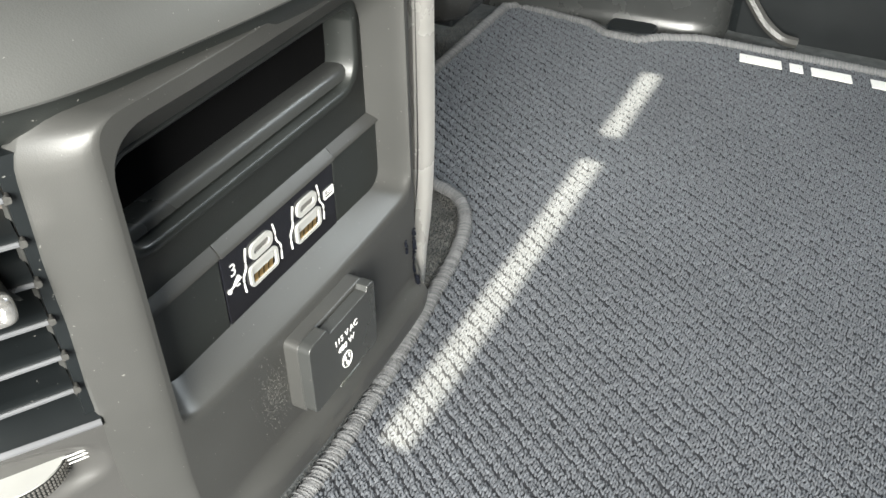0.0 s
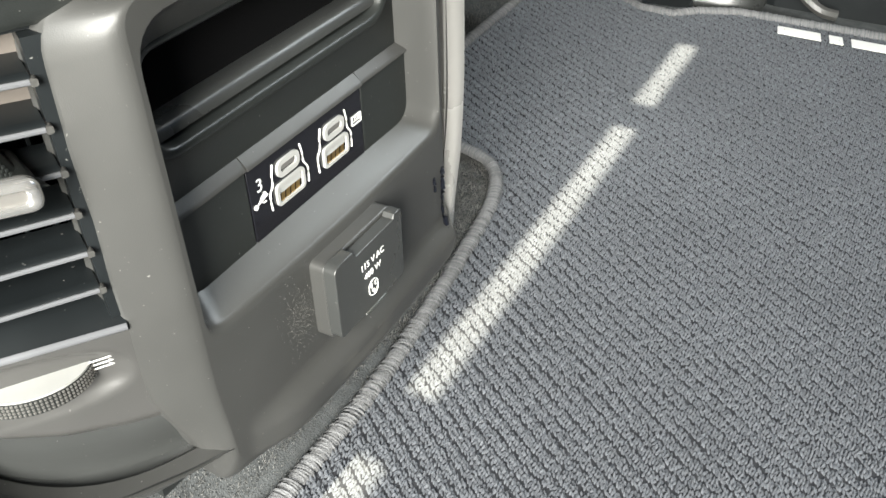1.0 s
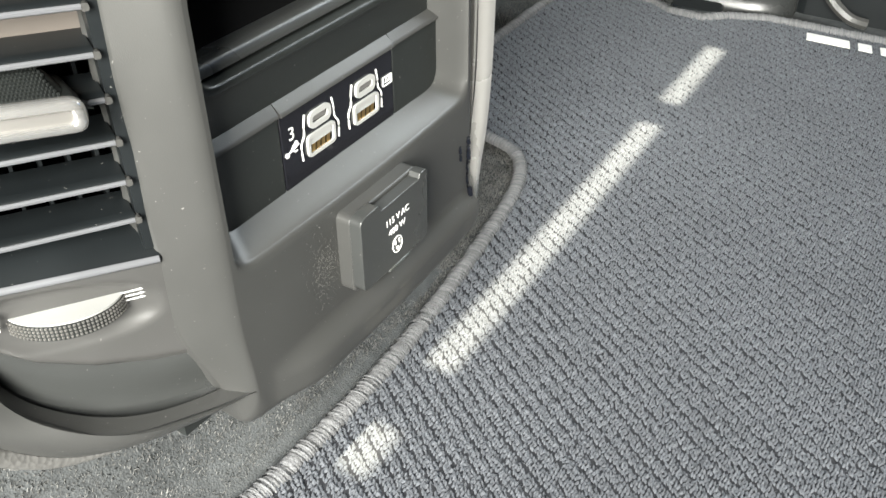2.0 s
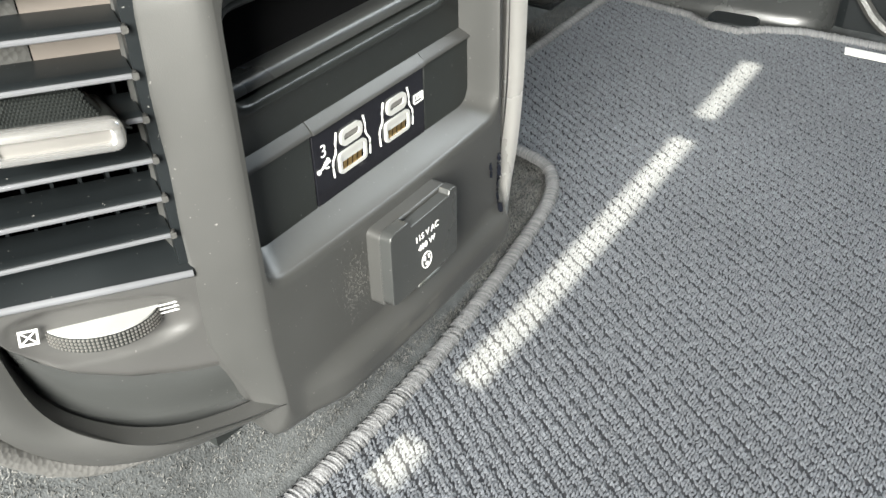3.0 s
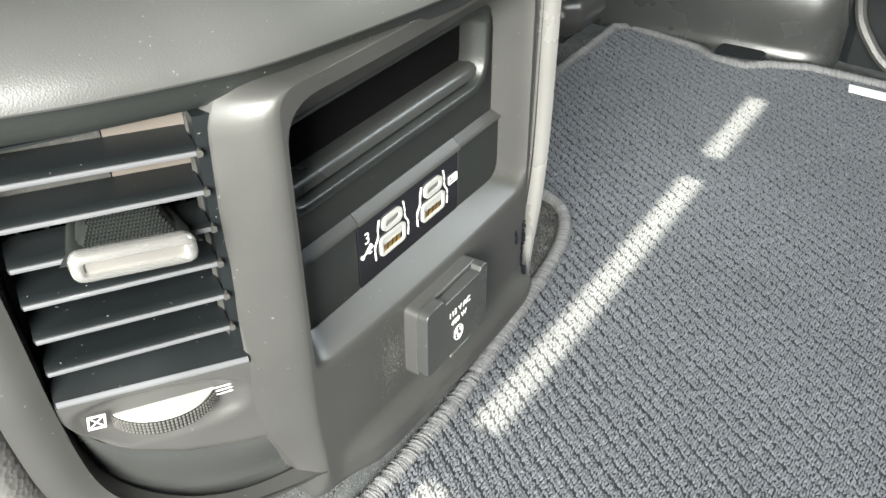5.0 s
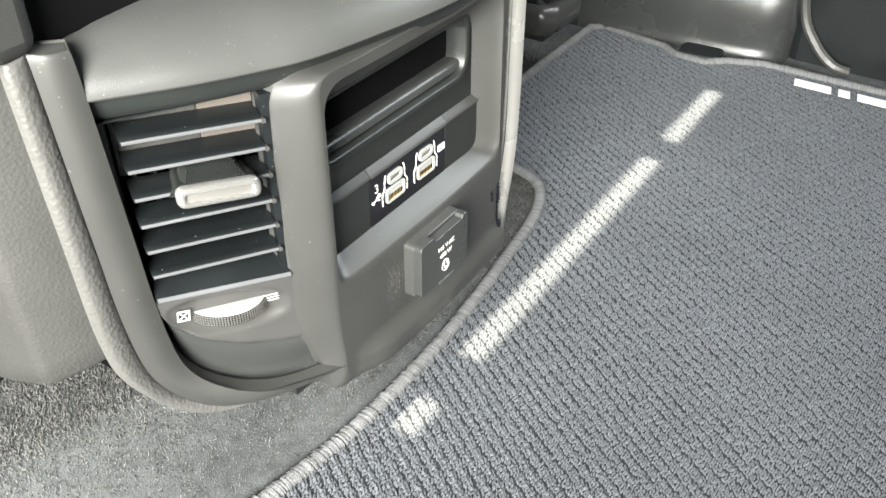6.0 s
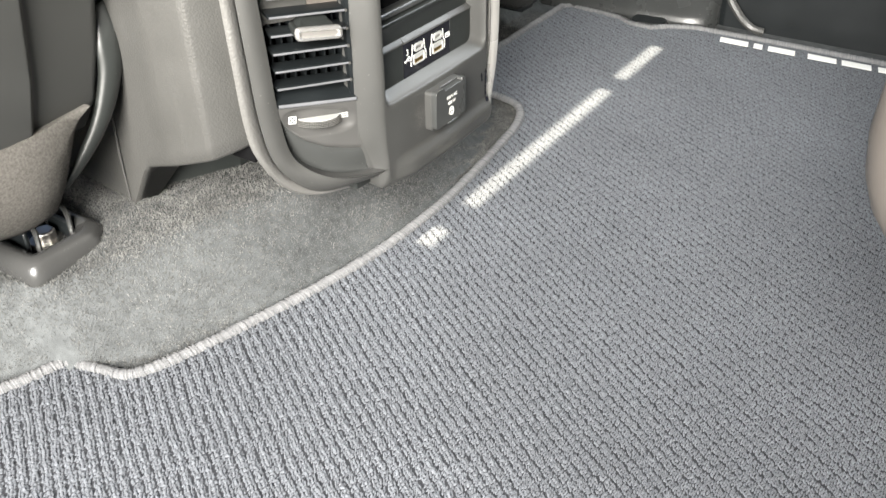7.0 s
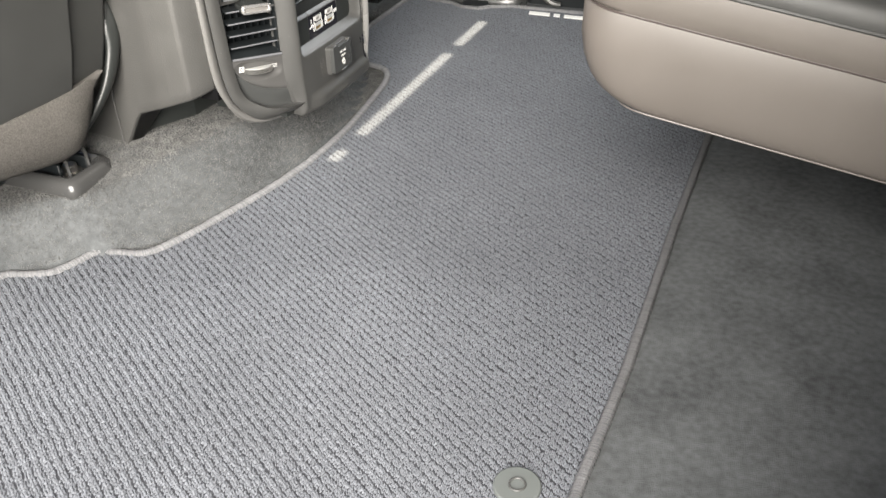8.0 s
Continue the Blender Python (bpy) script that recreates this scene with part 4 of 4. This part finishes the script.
def build_front_seat(mirror):
    fix = mirrored if mirror else (lambda b: b)
    st = thing("front_seat", "dark grey leather front seat with felt rear flap", "car seat", group="front seats")
    y0, y1 = -0.42, -0.005

    rows = []
    for z, x, a, b, th in ((0.190, -0.383, y0, -0.010, 0.10), (0.215, -0.372, y0, -0.002, 0.12), (0.26, -0.364, y0, 0.006, 0.13), (0.33, -0.350, y0, 0.010, 0.14), (0.50, -0.318, y0, 0.010, 0.14), (0.72, -0.28, y0 + 0.02, -0.012, 0.13), (0.84, -0.27, y0 + 0.08, -0.075, 0.09)):
        lp = rpoly([(x - th, a), (x - 0.01, a), (x, a + 0.06), (x + 0.004, b - 0.084 + 0.03 * (0.33 - z)), (x - 0.006, b - 0.076 + 0.03 * (0.33 - z)), (x - 0.010, b - 0.008), (x - 0.026, b + 0.006), (x - th, b + 0.006)], [0.03, 0.03, 0.02, 0.004, 0.006, 0.012, 0.012, 0.03], 5)
        rows.append([Vector((p[0], p[1], z)) for p in lp])
    part("backrest", fix(loft(rows)), LEATHER_D, st, smooth=60)
    fl = []
    for j in range(25):
        t = j / 24
        y = y0 + 0.005 + (-0.022 - y0 - 0.005) * t
        zt = 0.222 - 0.014 * (1 - t) + 0.006 * math.sin(t * 5)
        zb = 0.120 + 0.22 * max(0, -0.10 - y) + 0.094 * smooth_step((t - 0.86) / 0.14) ** 1.5
        x = -0.366 - 0.010 * smooth_step((t - 0.8) / 0.2)
        prof = [(x, zt), (x + 0.003, zt - 0.25 * (zt - zb)), (x - 0.004, zt - 0.6 * (zt - zb)), (x - 0.016, zt - 0.88 * (zt - zb)), (x - 0.030, zb), (x - 0.040, zb + 0.002), (x - 0.030, zt - 0.004)]
        fl.append([Vector((px, y, pz)) for px, pz in prof])
    part("rear_flap", fix(loft(fl)), FELT, st, "grey felt flap", smooth=70)
    hinge = spline([(-0.380, 0.020, 0.292), (-0.372, 0.014, 0.268), (-0.369, 0.010, 0.240), (-0.373, -0.006, 0.200), (-0.383, -0.028, 0.165), (-0.392, -0.048, 0.140)], 5)
    sh = []
    for i, p in enumerate(hinge):
        w = 0.0150 * min(1, 0.35 + 0.9 * math.sin(math.pi * (0.06 + 0.9 * i / (len(hinge) - 1))))
        sh.append([p + Vector((w * 0.45 * math.cos(a) - 0.008, w * math.sin(a) * 0.9, 0.25 * w * math.sin(a))) for a in [2 * math.pi * q / 10 for q in range(10)]])
    part("hinge_cover", fix(loft(sh)), PLASTIC, st, "dark plastic hinge cover", smooth=60)
    part("cushion", fix(loft([[Vector((p[0], p[1], z)) for p in rpoly(rect(-0.95, y0, -0.46, y1 - 0.02), 0.04, 5)] for z in (0.16, 0.2, 0.30, 0.33)])), LEATHER_D, st)
    for yy in (y0 + 0.06, -0.066):
        rail = thing("seat_rail", "black steel seat rail with bolted end cover", "seat rail", group="seat rails")
        part("channel", fix(prism(rpoly(rect(-0.95, yy - 0.020, -0.405, yy + 0.020), 0.004, 4), 0.040, 0.078)), BLACK, rail, bevel=0.003)
        part("cheek", fix(box(-0.95, yy - 0.022, 0.055, -0.425, yy - 0.017, 0.102)), BLACK, rail, bevel=0.002)
        part("cheek", fix(box(-0.95, yy + 0.017, 0.055, -0.415, yy + 0.022, 0.098)), BLACK, rail, bevel=0.002)
        outer = rpoly([(-0.50, yy - 0.048), (-0.382, yy - 0.048), (-0.382, yy + 0.026), (-0.398, yy + 0.044), (-0.50, yy + 0.044)], [0.004, 0.014, 0.014, 0.014, 0.004], 6)
        inner = rpoly([(-0.52, yy - 0.024), (-0.408, yy - 0.024), (-0.408, yy + 0.012), (-0.416, yy + 0.022), (-0.52, yy + 0.022)], [0.002, 0.006, 0.006, 0.006, 0.002], 6)

        def grow(line, d):
            return [(px + (d if px > -0.45 else 0), py + (d if py > yy else -d)) for px, py in line]
        part("end_cover", fix(ring_rows([(inner, 0.045), (inner, 0.085), (grow(inner, 0.003), 0.0905), (grow(inner, 0.009), 0.0940), (grow(outer, -0.011), 0.0945), (grow(outer, -0.005), 0.0920), (grow(outer, -0.001), 0.0860), (outer, 0.074), (grow(outer, -0.004), 0.060)], Matrix())), GLOSSY, rail, "black plastic end cover", smooth=60)
        part("bolt", fix(disc(Matrix.Translation((-0.432, yy + 0.002, 0)), 0.0105, 0.076, 0.092, 6)), STEEL, rail, "zinc bolt", bevel=0.002)
        part("washer", fix(disc(Matrix.Translation((-0.432, yy + 0.002, 0)), 0.0150, 0.075, 0.082, 20)), STEEL, rail, "zinc washer")
        for side in (-0.018, 0.017):
            clip = [(-0.450, yy + side, 0.084), (-0.444, yy + side + 0.003, 0.108), (-0.420, yy + side + 0.004, 0.108), (-0.412, yy + side, 0.084)]
            part("clip", fix(tube(spline(clip, 4), 0.0024, 6)), GLOSSY, rail)
    return st


build_front_seat(False)
build_front_seat(True)

# ---- rear seat, far part ----


def build_rear_seat():
    st = thing("rear_bench", "beige leather rear seat cushion with dark seam", "car seat")

    def slab(rows, name, label, material=LEATHER):
        loops = []
        for z, k in rows:
            loops.append([Vector((p[0], p[1], z - 0.155 * (p[0] - 0.24))) for p in rpoly(rect(0.216 + k * 1.5, 0.045 + k * 0.3, 0.85, 1.02), [0.050, 0.02, 0.02, 0.050], 9)])
        return part(name, loft(loops), material, st, label, smooth=60)
    slab(((0.2330, 0.036), (0.2342, 0.029), (0.238, 0.0215), (0.246, 0.0140), (0.258, 0.0078), (0.276, 0.003), (0.300, 0.0006), (0.334, 0.0015), (0.3385, 0.006)), "cushion_side", "beige leather side")
    slab(((0.3385, 0.006), (0.343, 0.001), (0.355, -0.002), (0.370, -0.001), (0.3785, 0.003)), "cushion_top", "beige leather upper bolster")
    slab(((0.3785, 0.004), (0.383, 0.001), (0.391, 0.003), (0.400, 0.012), (0.406, 0.03), (0.408, 0.06)), "cushion_insert", "dark grey leather seat surface", LEATHER_D)
    seam = [Vector((p[0], p[1], 0.3372 - 0.155 * (p[0] - 0.24))) for p in rpoly(rect(0.2225, 0.0465, 0.85, 1.02), [0.050, 0.02, 0.02, 0.050], 9)]
    part("seam", tube(seam, 0.0011, 6, True), THREAD, st, "dark brown seam")
    upper = [Vector((p[0], p[1], 0.3790 - 0.155 * (p[0] - 0.24))) for p in rpoly(rect(0.2185, 0.0460, 0.85, 1.02), [0.050, 0.02, 0.02, 0.050], 9)]
    part("upper_seam", tube(upper, 0.0020, 6, True), LEATHER_D, st, "dark upper seam")
    welt = [Vector((p[0], p[1], 0.2325 - 0.155 * (p[0] - 0.24))) for p in rpoly(rect(0.262, 0.0545, 0.85, 1.01), [0.040, 0.02, 0.02, 0.040], 9)]
    part("lower_welt", tube(welt, 0.0011, 6, True), LEATHER, st, "thin beige lower welt")
    part("base", box(0.66, 0.12, -0.006, 0.90, 1.0, 0.17), PLASTIC, st, bevel=0.01)
    return st


build_rear_seat()

# ---- far side of the cabin ----


def build_far_side():
    t = thing("sill_trim", "dark grey moulded sill and pillar trim", "trim", kind="structure")
    prof = ((1.006, 0.0), (1.007, 0.006), (1.012, 0.014), (1.020, 0.024), (1.030, 0.036), (1.041, 0.052), (1.052, 0.074), (1.062, 0.105), (1.072, 0.16), (1.10, 0.4), (1.16, 0.4), (1.16, -0.02), (1.006, -0.02))
    loops = [[Vector((x, y + k * (0.4 if z < 0.2 else 0), z)) for y, z in prof] for x, k in ((-0.60, -0.03), (-0.45, -0.03), (-0.35, -0.03), (-0.26, 0.0), (-0.20, 0.01), (-0.165, 0.03), (-0.15, 0.06))]
    part("sill", loft(loops), SILL, t, smooth=70)
    part("step_hook", prism(rpoly(rect(-0.280, 0.972, -0.222, 1.012), 0.016, 5), -0.004, 0.006), BLACK, t, "black plug", bevel=0.002)
    d = thing("far_door", "dark door panel with grey pocket lip", "car door", kind="structure")
    part("panel", box(-0.16, 1.055, -0.05, 0.95, 1.16, 0.62), BLACK, d, bevel=0.02, seg=3)
    lip = spline([(-0.155, 1.05, 0.30), (-0.150, 1.045, 0.16), (-0.140, 1.04, 0.07), (-0.115, 1.035, 0.03), (-0.088, 1.03, 0.010), (-0.068, 1.035, 0.004)], 6)
    part("pocket_lip", tube(lip, 0.0065, 8), GRAIN, d, "grey pocket lip")


build_far_side()

# ---- cabin shell ----


def wall(name, boxes, material, label):
    bm = bmesh.new()
    for b in boxes:
        box(*b, bm=bm)
    return tagged(part(name, bm, material, smooth=0), label, "wall", kind="structure")


ROOF = 1.15
# slots invented in the unseen roof; they cut the sun into floor strips
slot_x = -0.195 + SUN_SLOPE * ROOF
SLOTS = [(0.2165, 0.2545), (0.313, 0.693), (0.743, 0.892)]
cells = []
ys = [-0.66] + [v for s in SLOTS for v in s] + [1.16]
for i in range(len(ys) - 1):
    if i % 2 == 0:
        cells.append((slot_x - 0.011, ys[i], ROOF, slot_x + 0.011, ys[i + 1], ROOF + 0.004))
cells += [(-1.3, -0.66, ROOF, slot_x - 0.011, 1.16, ROOF + 0.004), (slot_x + 0.011, -0.66, ROOF, 0.95, 1.16, ROOF + 0.004)]
tagged(part("ceiling", (lambda bm: [box(*c, bm=bm) for c in cells] and bm)(bmesh.new()), HEAD, smooth=0), "unseen black roof with slots added to shape the sun strip", "ceiling", kind="structure")
wall("wall_far", [(-1.5, 1.10, 0.0, -0.60, 1.16, 0.62), (-0.60, 1.11, 0.35, -0.16, 1.16, ROOF), (-1.3, 1.10, 1.05, 0.95, 1.16, ROOF), (0.80, 1.10, 0.62, 0.95, 1.16, ROOF)], PLASTIC, "dark far cabin wall with window openings")
# out of view; windowless so that no sky light comes from behind
wall("wall_rear", [(0.95, -0.66, -0.1, 1.0, 1.16, ROOF)], PLASTIC, "unseen rear wall closed to block window light")
wall("wall_front", [(-1.5, -0.66, -0.1, -1.45, 1.16, 0.65), (-1.45, -0.66, 0.55, -1.2, 1.16, 0.65)], PLASTIC, "dark dashboard wall")
# rear post is out of view, placed to shade bench and rear floor
wall("wall_near", [(-1.5, -0.66, -0.1, -0.62, -0.62, 0.62), (-0.62, -0.66, -0.1, -0.55, -0.62, ROOF), (0.495, -0.74, -0.1, 0.95, -0.62, ROOF), (-0.55, -0.70, -0.12, 0.495, -0.62, -0.008), (-1.5, -0.66, 1.08, 0.95, -0.62, ROOF)], PLASTIC, "unseen near wall with open doorway and added shading post")
gr = part("ground", prism(rect(-60, -60, 60, 60), -0.62, -0.60), CONCRETE, smooth=0)
tagged(gr, "pale concrete ground under the vehicle", "ground", kind="structure")
